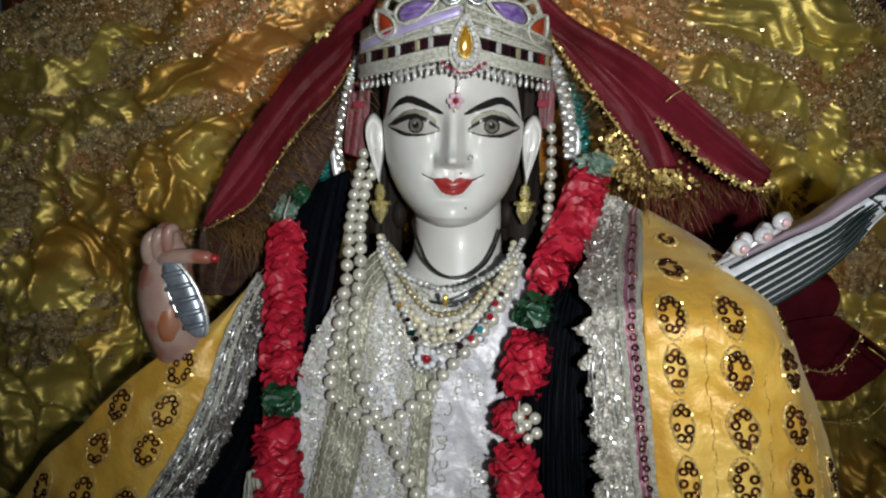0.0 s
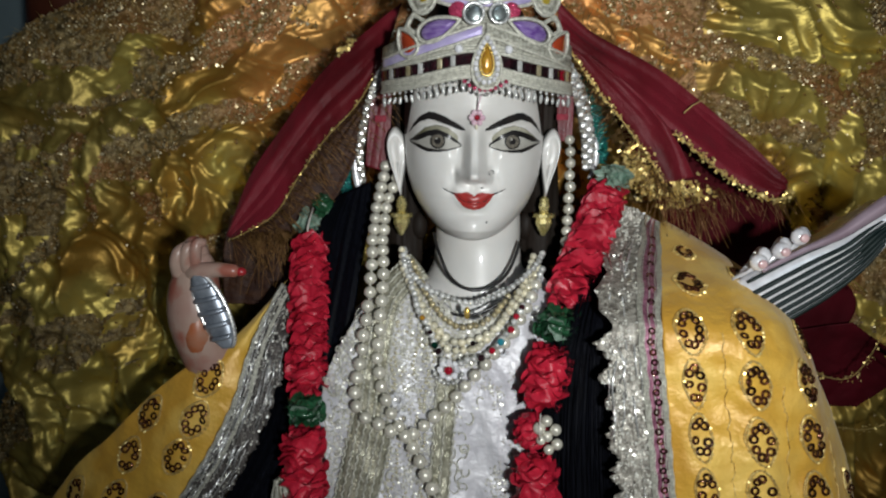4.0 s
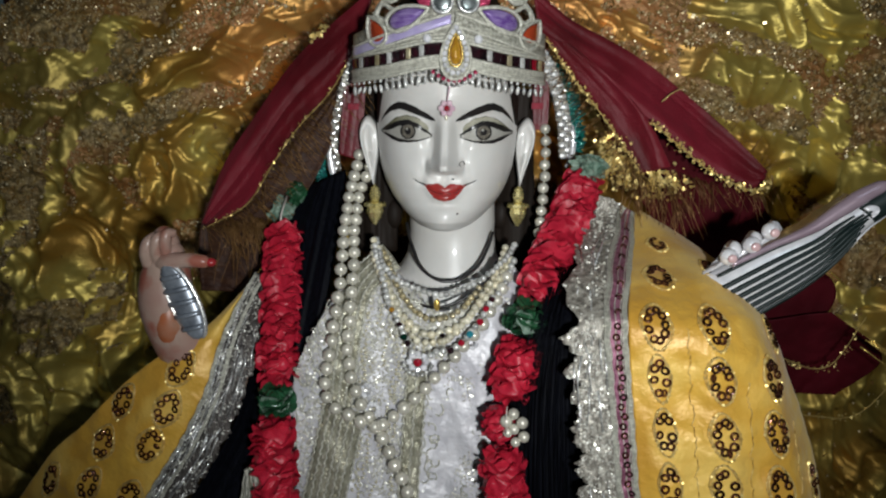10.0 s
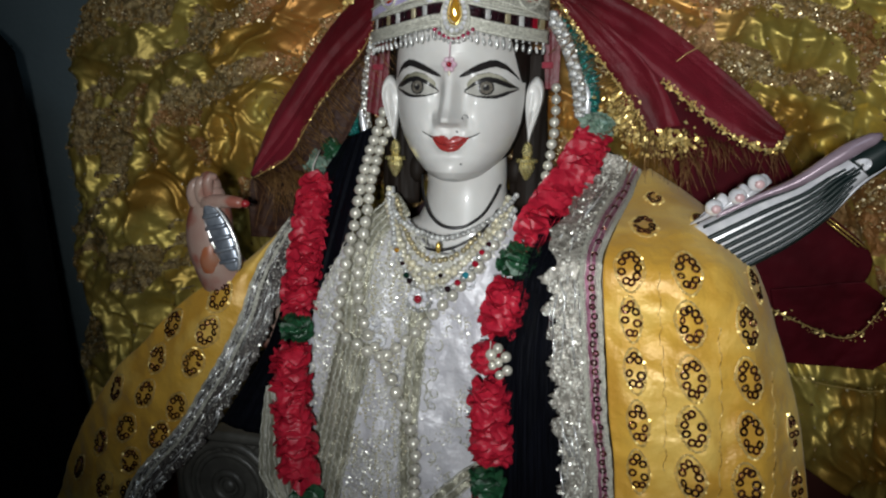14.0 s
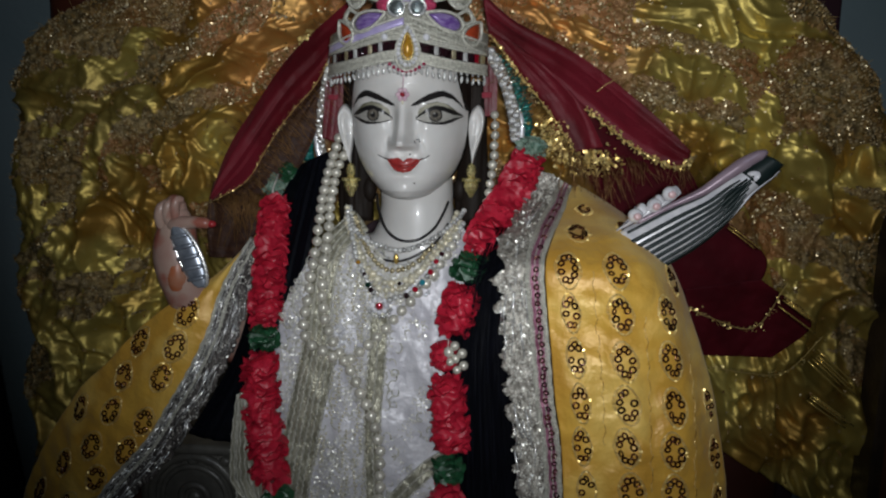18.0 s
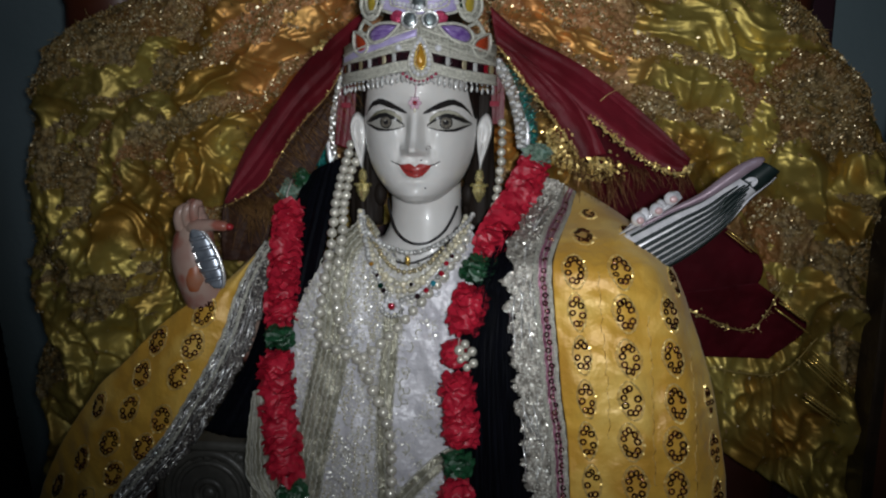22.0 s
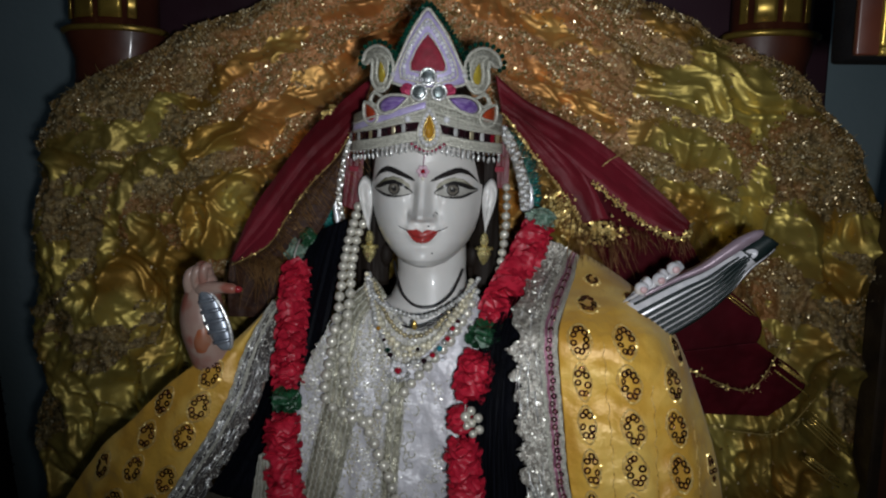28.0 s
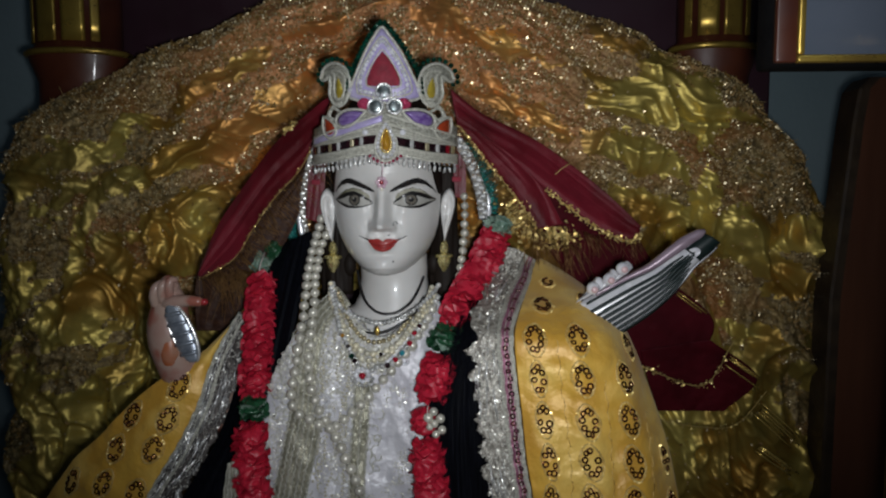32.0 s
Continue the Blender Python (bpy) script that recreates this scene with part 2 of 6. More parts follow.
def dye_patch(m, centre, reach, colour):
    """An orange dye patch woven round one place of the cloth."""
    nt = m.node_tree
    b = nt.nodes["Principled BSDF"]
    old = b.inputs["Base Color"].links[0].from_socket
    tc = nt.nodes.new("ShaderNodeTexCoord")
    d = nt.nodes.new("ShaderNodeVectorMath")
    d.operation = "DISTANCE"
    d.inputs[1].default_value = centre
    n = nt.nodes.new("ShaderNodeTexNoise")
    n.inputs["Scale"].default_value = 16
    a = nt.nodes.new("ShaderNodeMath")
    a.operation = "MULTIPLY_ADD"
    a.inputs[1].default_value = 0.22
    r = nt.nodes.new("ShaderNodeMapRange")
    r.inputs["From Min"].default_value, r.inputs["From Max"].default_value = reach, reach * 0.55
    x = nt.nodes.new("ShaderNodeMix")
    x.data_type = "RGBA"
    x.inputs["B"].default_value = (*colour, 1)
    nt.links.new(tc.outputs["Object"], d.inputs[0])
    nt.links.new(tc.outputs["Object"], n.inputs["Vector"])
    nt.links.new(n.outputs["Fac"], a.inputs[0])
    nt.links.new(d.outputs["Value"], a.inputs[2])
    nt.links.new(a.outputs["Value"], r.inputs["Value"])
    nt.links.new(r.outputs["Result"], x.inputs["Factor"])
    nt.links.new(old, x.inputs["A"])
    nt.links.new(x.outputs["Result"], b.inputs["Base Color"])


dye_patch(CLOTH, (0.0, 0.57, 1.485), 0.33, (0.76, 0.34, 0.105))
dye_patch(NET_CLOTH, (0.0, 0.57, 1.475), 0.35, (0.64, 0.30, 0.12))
CLOTH_BITS = flake_mat("gold_lurex_bits", (0.93, 0.80, 0.52), (0.52, 0.38, 0.18), 0.34, 0.55)
NET_BITS = mat("brown_gold_lurex_net", (0.34, 0.21, 0.055), (0.18, 0.10, 0.028), 0.42, 0.2, scale=500, bump=0.0008, bscale=900)
SILVER_BITS = flake_mat("silver_bits", (0.84, 0.83, 0.77), (0.50, 0.48, 0.41), 0.34, 0.35)
GOLD_BITS = flake_mat("bright_gold_bits", (0.90, 0.72, 0.30), (0.66, 0.46, 0.13), 0.34, 0.6)
TEAL = mat("teal_green_fringe", (0.01, 0.24, 0.19), (0.02, 0.12, 0.13), 0.3, 0.3, scale=400, coat=0.4)
WALL = mat("grey_teal_wall_paint", (0.25, 0.32, 0.345), (0.20, 0.27, 0.29), 0.7, scale=5, bump=0.0006, bscale=120)
DULL_BLACK = mat("dull_black", (0.006, 0.006, 0.007), (0.010, 0.010, 0.011), 0.9, scale=60, bump=0.0005, bscale=700, spec=0.1)
PLASTER = mat("dim_plaster", (0.22, 0.22, 0.21), (0.17, 0.17, 0.165), 0.8, scale=4, bump=0.0008, bscale=90)
TILE = mat("dull_floor_stone", (0.25, 0.22, 0.19), (0.18, 0.16, 0.14), 0.4, scale=9, bump=0.0003, bscale=60)
BROWN = mat("brown_varnished_wood", (0.14, 0.055, 0.030), (0.08, 0.032, 0.018), 0.33, scale=7, stretch=(4, 4, 0.5), bump=0.0002, bscale=160, coat=0.2)
DARKWOOD = mat("dark_carved_wood", (0.028, 0.019, 0.013), (0.05, 0.033, 0.02), 0.4, scale=50, bump=0.0006, bscale=180)
CARVED = mat("grey_carved_wood", (0.095, 0.092, 0.08), (0.05, 0.048, 0.042), 0.4, scale=60, bump=0.0006, bscale=180)
MAROON_PANEL = mat("dark_maroon_panel", (0.045, 0.018, 0.028), (0.035, 0.014, 0.02), 0.5, scale=12)
RED_LACQUER = mat("red_brown_lacquer", (0.10, 0.026, 0.011), (0.055, 0.014, 0.008), 0.45, scale=20, coat=0.1)
GILT = mat("worn_gilt_paint", (0.52, 0.36, 0.07), (0.34, 0.22, 0.05), 0.3, 0.7, scale=40)
VEENA_WHITE = mat("pearl_grey_paint", (0.78, 0.77, 0.79), (0.58, 0.58, 0.62), 0.2, 0.2, scale=120, coat=0.4)
VEENA_DARK = mat("dark_green_black_paint", (0.006, 0.013, 0.013), (0.012, 0.020, 0.019), 0.4, scale=120, coat=0.05, spec=0.3)
PINK_KNOB = mat("pale_pink_knob_paint", (0.62, 0.42, 0.42), (0.5, 0.32, 0.33), 0.25, scale=200, coat=0.3)
RED_PAINT = mat("dark_red_paint", (0.35, 0.02, 0.03), (0.28, 0.02, 0.02), 0.35, scale=200)


# ---- building helpers: lengths in millimetres, heights from 1.3 m ----
def at(x, y, z):
    return (x * 0.001, y * 0.001, 1.3 + z * 0.001)


class Shape:
    """Vertices in metres, faces and material slots of one mesh."""

    def __init__(self):
        self.v, self.f, self.m = [], [], []

    def add(self, verts, faces, slot=0):
        n = len(self.v)
        self.v.extend(verts)
        self.f.extend(tuple(i + n for i in f) for f in faces)
        self.m.extend([slot] * len(faces))
        return self

    def mesh(self, name, materials, smooth=True):
        me = bpy.data.meshes.new(name)
        me.from_pydata([tuple(v) for v in self.v], [], self.f)
        for m in materials:
            me.materials.append(m)
        me.polygons.foreach_set("material_index", self.m)
        me.polygons.foreach_set("use_smooth", [smooth] * len(self.f))
        me.update()
        return me


def thing(name, label, category, x, y, z, group="", kind=""):
    ob = new(name)
    ob.location = at(x, y, z)
    ob.empty_display_size = 0.02
    return tagged(ob, label, category, group, kind)


def part(name, shape, material, parent, label="", smooth=True, kind=""):
    mats = material if isinstance(material, (list, tuple)) else [material]
    me = shape if isinstance(shape, bpy.types.Mesh) else shape.mesh(name, mats, smooth)
    ob = new(name, me)
    ob.parent = parent
    m = parent.matrix_basis if parent.parent is None else parent.parent.matrix_basis
    if parent.parent is None:
        ob.matrix_parent_inverse = m.inverted()
    return tagged(ob, label, kind=kind)


def solo(name, shape, material, label, category, smooth=True, group="", kind=""):
    mats = material if isinstance(material, (list, tuple)) else [material]
    return tagged(new(name, shape.mesh(name, mats, smooth)), label, category, group, kind)


def spline(pts, n):
    """n points along a smooth curve through pts, evenly spaced."""
    p = np.array(pts, float)
    q = np.vstack([2 * p[0] - p[1], p, 2 * p[-1] - p[-2]])
    out = []
    for i in range(len(p) - 1):
        a, b, c, d = q[i:i + 4]
        t = np.linspace(0, 1, 24, endpoint=False)[:, None]
        out.append(0.5 * (2 * b + (c - a) * t + (2 * a - 5 * b + 4 * c - d) * t ** 2 + (3 * b - a - 3 * c + d) * t ** 3))
    s = np.vstack(out + [p[-1:]])
    length = np.r_[0, np.cumsum(np.linalg.norm(np.diff(s, axis=0), axis=1))]
    u = np.linspace(0, length[-1], n)
    return np.stack([np.interp(u, length, s[:, k]) for k in range(p.shape[1])], 1)


def path_length(pts):
    s = spline(pts, 200)
    return np.linalg.norm(np.diff(s, axis=0), axis=1).sum()


def nz(x, y, z=0.0):
    return noise.noise(Vector((x, y, z)))


def box(x0, x1, y0, y1, z0, z1, bevel=0.0):
    bm = bmesh.new()
    bmesh.ops.create_cube(bm, size=1)
    for v in bm.verts:
        v.co = Vector(at((x0 + x1) / 2 + v.co.x * (x1 - x0), (y0 + y1) / 2 + v.co.y * (y1 - y0), (z0 + z1) / 2 + v.co.z * (z1 - z0)))
    if bevel:
        bmesh.ops.bevel(bm, geom=bm.edges[:], offset=bevel * 0.001, segments=2, affect="EDGES", profile=0.5)
    s = Shape()
    bm.verts.index_update()
    s.add([v.co.copy() for v in bm.verts], [[v.index for v in f.verts] for f in bm.faces])
    bm.free()
    return s


def grid(rows, thick=0.8, closed=False):
    """A sheet from rows of points in mm, with a back face thick mm behind it."""
    a = np.array(rows, float)
    nv, nu = a.shape[:2]
    back = a + np.array([0, thick, 0])
    flat = [at(*p) for p in a.reshape(-1, 3)] + [at(*p) for p in back.reshape(-1, 3)]
    n = nv * nu
    faces = []
    for j in range(nv - 1):
        for i in range(nu - 1):
            k = j * nu + i
            faces.append((k, k + 1, k + nu + 1, k + nu))
            faces.append((n + k, n + k + nu, n + k + nu + 1, n + k + 1))
    rim = [i for i in range(nu)] + [j * nu + nu - 1 for j in range(1, nv)] + [n - 1 - i for i in range(1, nu)] + [j * nu for j in range(nv - 2, 0, -1)]
    for i, k in enumerate(rim):
        e = rim[(i + 1) % len(rim)]
        faces.append((e, k, n + k, n + e))
    return Shape().add(flat, faces)


def loft(left, right, nu, nv, depth, thick=0.8):
    """A sheet between two edges given as (x, z) in mm; depth(x, z, u, v) gives y."""
    a, b = spline(left, nv), spline(right, nv)
    rows = []
    for j in range(nv):
        row = []
        for i in range(nu):
            u = i / (nu - 1)
            x, z = a[j] * (1 - u) + b[j] * u
            row.append((x, depth(x, z, u, j / (nv - 1)), z))
        rows.append(row)
    rows = np.array(rows)
    return rows, grid(rows, thick)


def recede(p, y):
    """The same bearing from before the statue, at depth y."""
    k = (y - 45) / (p[1] - 45)
    return (15 + (p[0] - 15) * k, y, 60 + (p[2] - 60) * k)


def loft3(left, right, nu, nv, sag, thick=0.8):
    """A sheet between two edges of (x, y, z) in mm; sag(x, z, u, v) is added to y."""
    a, b = spline(left, nv), spline(right, nv)
    rows = np.array([[a[j] * (1 - i / (nu - 1)) + b[j] * i / (nu - 1) for i in range(nu)] for j in range(nv)])
    for j in range(nv):
        for i in range(nu):
            rows[j, i, 1] += sag(rows[j, i, 0], rows[j, i, 2], i / (nu - 1), j / (nv - 1))
    return rows, grid(rows, thick)


def tube(s, pts, r, n=6, slot=0, closed=False):
    """Adds a round rod through points in mm; r may be a list."""
    p = np.array(pts, float)
    m = len(p)
    rad = np.full(m, r, float) if np.isscalar(r) else np.array(r, float)
    tan = np.gradient(p, axis=0) if not closed else np.roll(p, -1, 0) - np.roll(p, 1, 0)
    tan /= np.linalg.norm(tan, axis=1)[:, None] + 1e-9
    up = np.array([0.0, 1.0, 0.0])
    verts, faces = [], []
    for k in range(m):
        side = np.cross(tan[k], up)
        if np.linalg.norm(side) < 0.05:
            side = np.cross(tan[k], (1.0, 0, 0))
        side /= np.linalg.norm(side)
        top = np.cross(side, tan[k])
        for i in range(n):
            a = 2 * math.pi * i / n
            verts.append(at(*(p[k] + rad[k] * (math.cos(a) * side + math.sin(a) * top))))
    for k in range(m if closed else m - 1):
        for i in range(n):
            j, e = (i + 1) % n, (k + 1) % m
            faces.append((k * n + i, k * n + j, e * n + j, e * n + i))
    if not closed:
        faces += [tuple(range(n))[::-1], tuple((m - 1) * n + i for i in range(n))]
    return s.add(verts, faces, slot)


def ball(s, c, r, nu=10, nv=7, slot=0, scale=(1, 1, 1)):
    verts, faces = [at(c[0], c[1], c[2] + r * scale[2])], []
    for j in range(1, nv):
        b = math.pi * j / nv
        for i in range(nu):
            a = 2 * math.pi * i / nu
            verts.append(at(c[0] + r * scale[0] * math.sin(b) * math.cos(a), c[1] + r * scale[1] * math.sin(b) * math.sin(a), c[2] + r * scale[2] * math.cos(b)))
    verts.append(at(c[0], c[1], c[2] - r * scale[2]))
    last = len(verts) - 1
    for i in range(nu):
        e = (i + 1) % nu
        faces.append((0, 1 + i, 1 + e))
        faces.append((last, 1 + (nv - 2) * nu + e, 1 + (nv - 2) * nu + i))
        for j in range(nv - 2):
            faces.append((1 + j * nu + i, 1 + (j + 1) * nu + i, 1 + (j + 1) * nu + e, 1 + j * nu + e))
    return s.add(verts, faces, slot)


def bits(s, places, size, tilt=0.45, slot=0, lift=0.6, long=1.0):
    """Small flat facets at places in mm, each tilted at random."""
    for x, y, z in places:
        n = Vector((random.gauss(0, tilt), -1, random.gauss(0, tilt))).normalized()
        a = n.orthogonal().normalized()
        a.rotate(Matrix.Rotation(random.uniform(0, 6.3), 3, n))
        b = n.cross(a)
        h = size * random.uniform(0.55, 1.2) * 0.5
        c = Vector((x, y - lift, z))
        quad = [c + a * h * long + b * h * 0.3, c + b * h, c - a * h * long - b * h * 0.2, c - b * h]
        s.add([at(*q) for q in quad], [(0, 1, 2, 3)], slot)
    return s


def place_on(rows, u, v):
    """The point at (u, v) of a sheet made of rows."""
    a = rows
    j, i = v * (a.shape[0] - 1), u * (a.shape[1] - 1)
    j0, i0 = min(int(j), a.shape[0] - 2), min(int(i), a.shape[1] - 2)
    fj, fi = j - j0, i - i0
    return (a[j0, i0] * (1 - fi) + a[j0, i0 + 1] * fi) * (1 - fj) + (a[j0 + 1, i0] * (1 - fi) + a[j0 + 1, i0 + 1] * fi) * fj


def piece(name, mesh, parent, x, y, z, turn=None, scale=1.0):
    """One small repeated piece under a thing; all of a kind share a mesh."""
    ob = new(name, mesh)
    ob.parent = parent
    ob.matrix_parent_inverse = parent.matrix_basis.inverted()
    ob.matrix_basis = Matrix.LocRotScale(at(x, y, z), turn, (scale, scale, scale))
    return ob


def unit_ball(name, material, nu=12, nv=8, flat=False):
    s = ball(Shape(), (0, 0, -1300), 1.0, nu, nv)
    return s.mesh(name, [material], not flat)


def unit_ring(name, material, hole=0.45, n=10):
    """A cupped sequin with a hole, radius 1 mm, facing the viewer."""
    s, verts, faces = Shape(), [], []
    for r, y in ((1.0, 0.0), (0.78, -0.28), (hole, -0.1), (hole, 0.1), (0.9, 0.16)):
        for i in range(n):
            a = 2 * math.pi * i / n
            verts.append(at(r * math.cos(a), y, -1300 + r * math.sin(a)))
    for k in range(5):
        for i in range(n):
            j, e = (i + 1) % n, (k + 1) % 5
            faces.append((k * n + i, k * n + j, e * n + j, e * n + i))
    return s.add(verts, faces).mesh(name, [material], True)


def chest(x, z):
    """How far back the front of the dressed chest lies."""
    a = (x - 5) / 95
    y = 393 + (z + 50) * 0.13 + 9 * a * a + 30 * max(0, abs(a) - 0.8) ** 2
    if z > -30:
        y += (z + 30) * 0.75
    return y


# ---- the room ----
def slab(name, x0, x1, y0, y1, z0, z1, material):
    return tagged(solo(name, box(x0, x1, y0, y1, z0, z1), material, "", "", False), kind="structure")


slab("floor", -1800, 1800, -2000, 1000, -1400, -1300, TILE)
slab("ceiling", -1800, 1800, -2000, 1000, 1150, 1250, PLASTER)
slab("wall_back", -1700, 1700, 860, 960, -1300, 1150, WALL)
slab("wall_front", -1700, 1700, -1960, -1860, -1300, 1150, PLASTER)
slab("wall_left", -1800, -1700, -1960, 960, -1300, 1150, WALL)
slab("wall_right", 1700, 1800, -1960, 960, -1300, 1150, WALL)

# ---- the throne behind and under the statue ----
throne = thing("throne", "dark carved wooden throne with gilt red posts", "throne", 0, 620, -1300)
part("plinth", box(-420, 420, 330, 850, -1300, -520, 6), DARKWOOD, throne)
part("seat", box(-380, 380, 300, 700, -520, -430, 8), DARKWOOD, throne)
part("back_panel", box(-360, 380, 668, 692, -430, 330, 4), MAROON_PANEL, throne, "dark maroon back panel")


def post(x, w):
    rings = [(140, 0.9), (146, 0.95), (150, 0.82), (176, 0.80), (199, 0.98), (206, 1.0), (208, 0.86), (330, 0.86), (334, 1.0), (350, 1.0), (352, 0.7), (390, 0.66)]
    s = Shape()
    prof = [(-430, 0.9)] + [(1.06 * z - 4, r) for z, r in rings]
    n, verts, faces = 28, [], []
    for z, r in prof:
        for i in range(n):
            a = 2 * math.pi * i / n
            verts.append(at(x + w * r * math.cos(a), 642 + w * 0.7 * r * math.sin(a), z))
    for k in range(len(prof) - 1):
        for i in range(n):
            j = (i + 1) % n
            faces.append((k * n + i, k * n + j, (k + 1) * n + j, (k + 1) * n + i))
    faces.append(tuple((len(prof) - 1) * n + i for i in range(n)))
    p = part("post", s.add(verts, faces), RED_LACQUER, throne, "red-brown lacquered post", True)
    for a, wide, z0, z1 in ((-1.95, 0.26, 221, 342), (-1.32, 0.24, 221, 342), (-2.5, 0.12, 221, 342), (-0.85, 0.1, 221, 342)):
        s = Shape()
        rows = []
        for j in range(8):
            z = z0 + (z1 - z0) * j / 7
            rows.append([(x + w * 0.9 * math.cos(a + wide * (i / 6 - 0.5) * 2), 642 + w * 0.7 * 0.9 * math.sin(a + wide * (i / 6 - 0.5) * 2), z) for i in range(7)])
        q = part("gilt_strip", grid(rows, 2.0), GILT, p, "worn gilt strip")
    s = Shape()
    tube(s, [(x + w * 1.0 * math.cos(t), 642 + w * 0.7 * math.sin(t), 210.6) for t in np.linspace(0, 2 * math.pi, 40, endpoint=False)], 3.2, 6, closed=True)
    part("collar", s, GILT, p, "gilt collar")
    return p


post(-340, 52)
post(311, 43)


def armrest(side):
    x0 = 5 + side * 151
    p = part("armrest", box(x0 - 44, x0 + 44, 408, 640, -430, -172, 8), CARVED, throne, "grey carved armrest with a scroll")
    part("moulding", box(x0 - 48, x0 + 48, 402, 640, -172, -164, 3), CARVED, p)
    for r, w in ((32, 3.4), (24, 2.2), (10, 3.0)):
        q = Shape()
        tube(q, [(x0 + r * math.cos(t), 408, -207 + r * math.sin(t)) for t in np.linspace(0, 2 * math.pi, 48, endpoint=False)], w, 8, closed=True)
        part("scroll_ring", q, CARVED, p)
    part("scroll_eye", ball(Shape(), (x0, 408, -207), 5.5, 14, 9, 0, (1, 0.6, 1)), CARVED, p)
    for k in range(7):
        part("carved_bead", ball(Shape(), (x0 - 36 + 12 * k, 408, -178), 4.2, 10, 7, 0, (1.1, 0.7, 0.9)), CARVED, p)
    return p


armrest(-1)
armrest(1)

# ---- gold cloth over the throne's back ----
CLOTH_EDGE = [(-412, -330), (-410, -236), (-413, -150), (-410, -70), (-404, 0), (-412, 52), (-404, 98), (-382, 139), (-357, 156), (-321, 180), (-286, 188), (-245, 206), (-205, 224), (-148, 246), (-81, 262), (-20, 268),
              (40, 267), (100, 257), (160, 243), (220, 222), (248, 202), (288, 191), (333, 170), (353, 145), (380, 120), (400, 92), (412, 62), (426, 28), (434, -30), (440, -143), (446, -330)]


# plain satin folds between the glittering net: x, z, half length, half width, slope in degrees
SATIN = [(-172, 114, 108, 15, 27), (-262, 126, 62, 8, 10), (-186, 40, 48, 30, 35), (-256, -8, 24, 44, 20), (-298, 25, 12, 44, -20), (-70, 182, 60, 11, 24),
         (228, 141, 66, 13, -12), (212, 104, 62, 12, -25), (228, 54, 44, 15, -32), (247, 24, 24, 30, 20), (290, 52, 9, 44, 10), (70, 206, 55, 10, -20), (110, 150, 45, 9, -35)]


def satin_amount(x, z):
    """Above 0 on plain satin, below on net."""
    dx = 20 * nz(x * 0.022, z * 0.022, 17) + 9 * nz(x * 0.07, z * 0.07, 18) + 3 * nz(x * 0.2, z * 0.2, 20)
    dz = 13 * nz(x * 0.022, z * 0.022, 19) + 8 * nz(x * 0.07, z * 0.07, 21) + 3 * nz(x * 0.2, z * 0.2, 22)
    m = -1.0
    for cx, cz, a, b, turn in SATIN:
        t = math.radians(turn)
        u, v = x + dx - cx, z + dz - cz
        d = math.hypot((u * math.cos(t) + v * math.sin(t)) / a, (v * math.cos(t) - u * math.sin(t)) / b)
        m = max(m, 1 - d)
    low = (-30 - z) / 120 - 0.9 * max(0, (abs(x) - 290) / 80) + 1.5 * nz(x * 0.016, z * 0.014, 23) + 0.5 * nz(x * 0.06, z * 0.06, 24)
    slope = 0.45 if x < 10 else -0.45
    along, across = x + dx + slope * (z + dz), z + dz - slope * (x + dx)
    stripe = 1.9 * nz(along * 0.0065 + 3.3, across * 0.026, 41) + 0.7 * nz(along * 0.02, across * 0.07, 43) - 0.12 - 0.30 * max(0, min(1, (z - 60) / 60))
    return max(m, min(1, low), min(1, stripe), -1)


def cloth_point(s, rho, edge, keep=None):
    ex, ez = edge[s]
    k = rho * (1 + 0.014 * nz(s * 0.083, 3.0) * rho)
    x, z = 10 + (ex - 10) * k, -60 + (ez + 60) * k
    ang = math.atan2(z + 60, x - 10)
    arc = max(0.0, min(1.0, (z - 20 + 60 * nz(x * 0.01, 5)) / 90))
    wx, wz = x + 16 * nz(x * 0.02, z * 0.02, 1), z + 16 * nz(x * 0.02, z * 0.02, 8)
    slope = 0.45 if x < 10 else -0.45
    along, across = wx + slope * wz, wz - slope * wx
    f_arc = 1 - 2 * abs(nz(along * 0.007 + 7, across * 0.026, 2)) + 0.26 * (1 - 2 * abs(nz(along * 0.012, across * 0.05, 4)))
    f_low = 1 - 2 * abs(nz(wx * 0.018, wz * 0.010, 6)) + 0.34 * (1 - 2 * abs(nz(wx * 0.042, wz * 0.028, 9))) + 0.2 * (1 - 2 * abs(nz(wx * 0.085 + wz * 0.02, wz * 0.05, 10)))
    f = arc * f_arc + (1 - arc) * f_low
    sat = satin_amount(x, z)
    if keep is not None:
        keep.append(0 if sat > 0 else 1)
    sat = max(0.0, min(1.0, sat * 3))
    crease = max(0, 1 - abs(nz(along * 0.032 + across * 0.02, across * 0.012, 12)) * 2.6) ** 2
    fine = max(0, 1 - abs(nz(along * 0.05, across * 0.12, 14)) * 3.0) ** 2
    y = 582 - (19 * arc + 25 * (1 - arc)) * f - sat * (0.5 + 0.5 * arc) * (7.5 * crease + 1.2 * fine) - (1 - sat) * (1.6 * nz(x * 0.09, z * 0.09, 15) + 3.0 * fine)
    if x > 200:
        y += 26 * min(1, (x - 200) / 200) ** 2
    if x < -330:
        y += 18 * min(1, (-330 - x) / 80) ** 2
    if rho > 0.9:
        y += 34 * ((rho - 0.9) / 0.1) ** 2
    return x, y, z


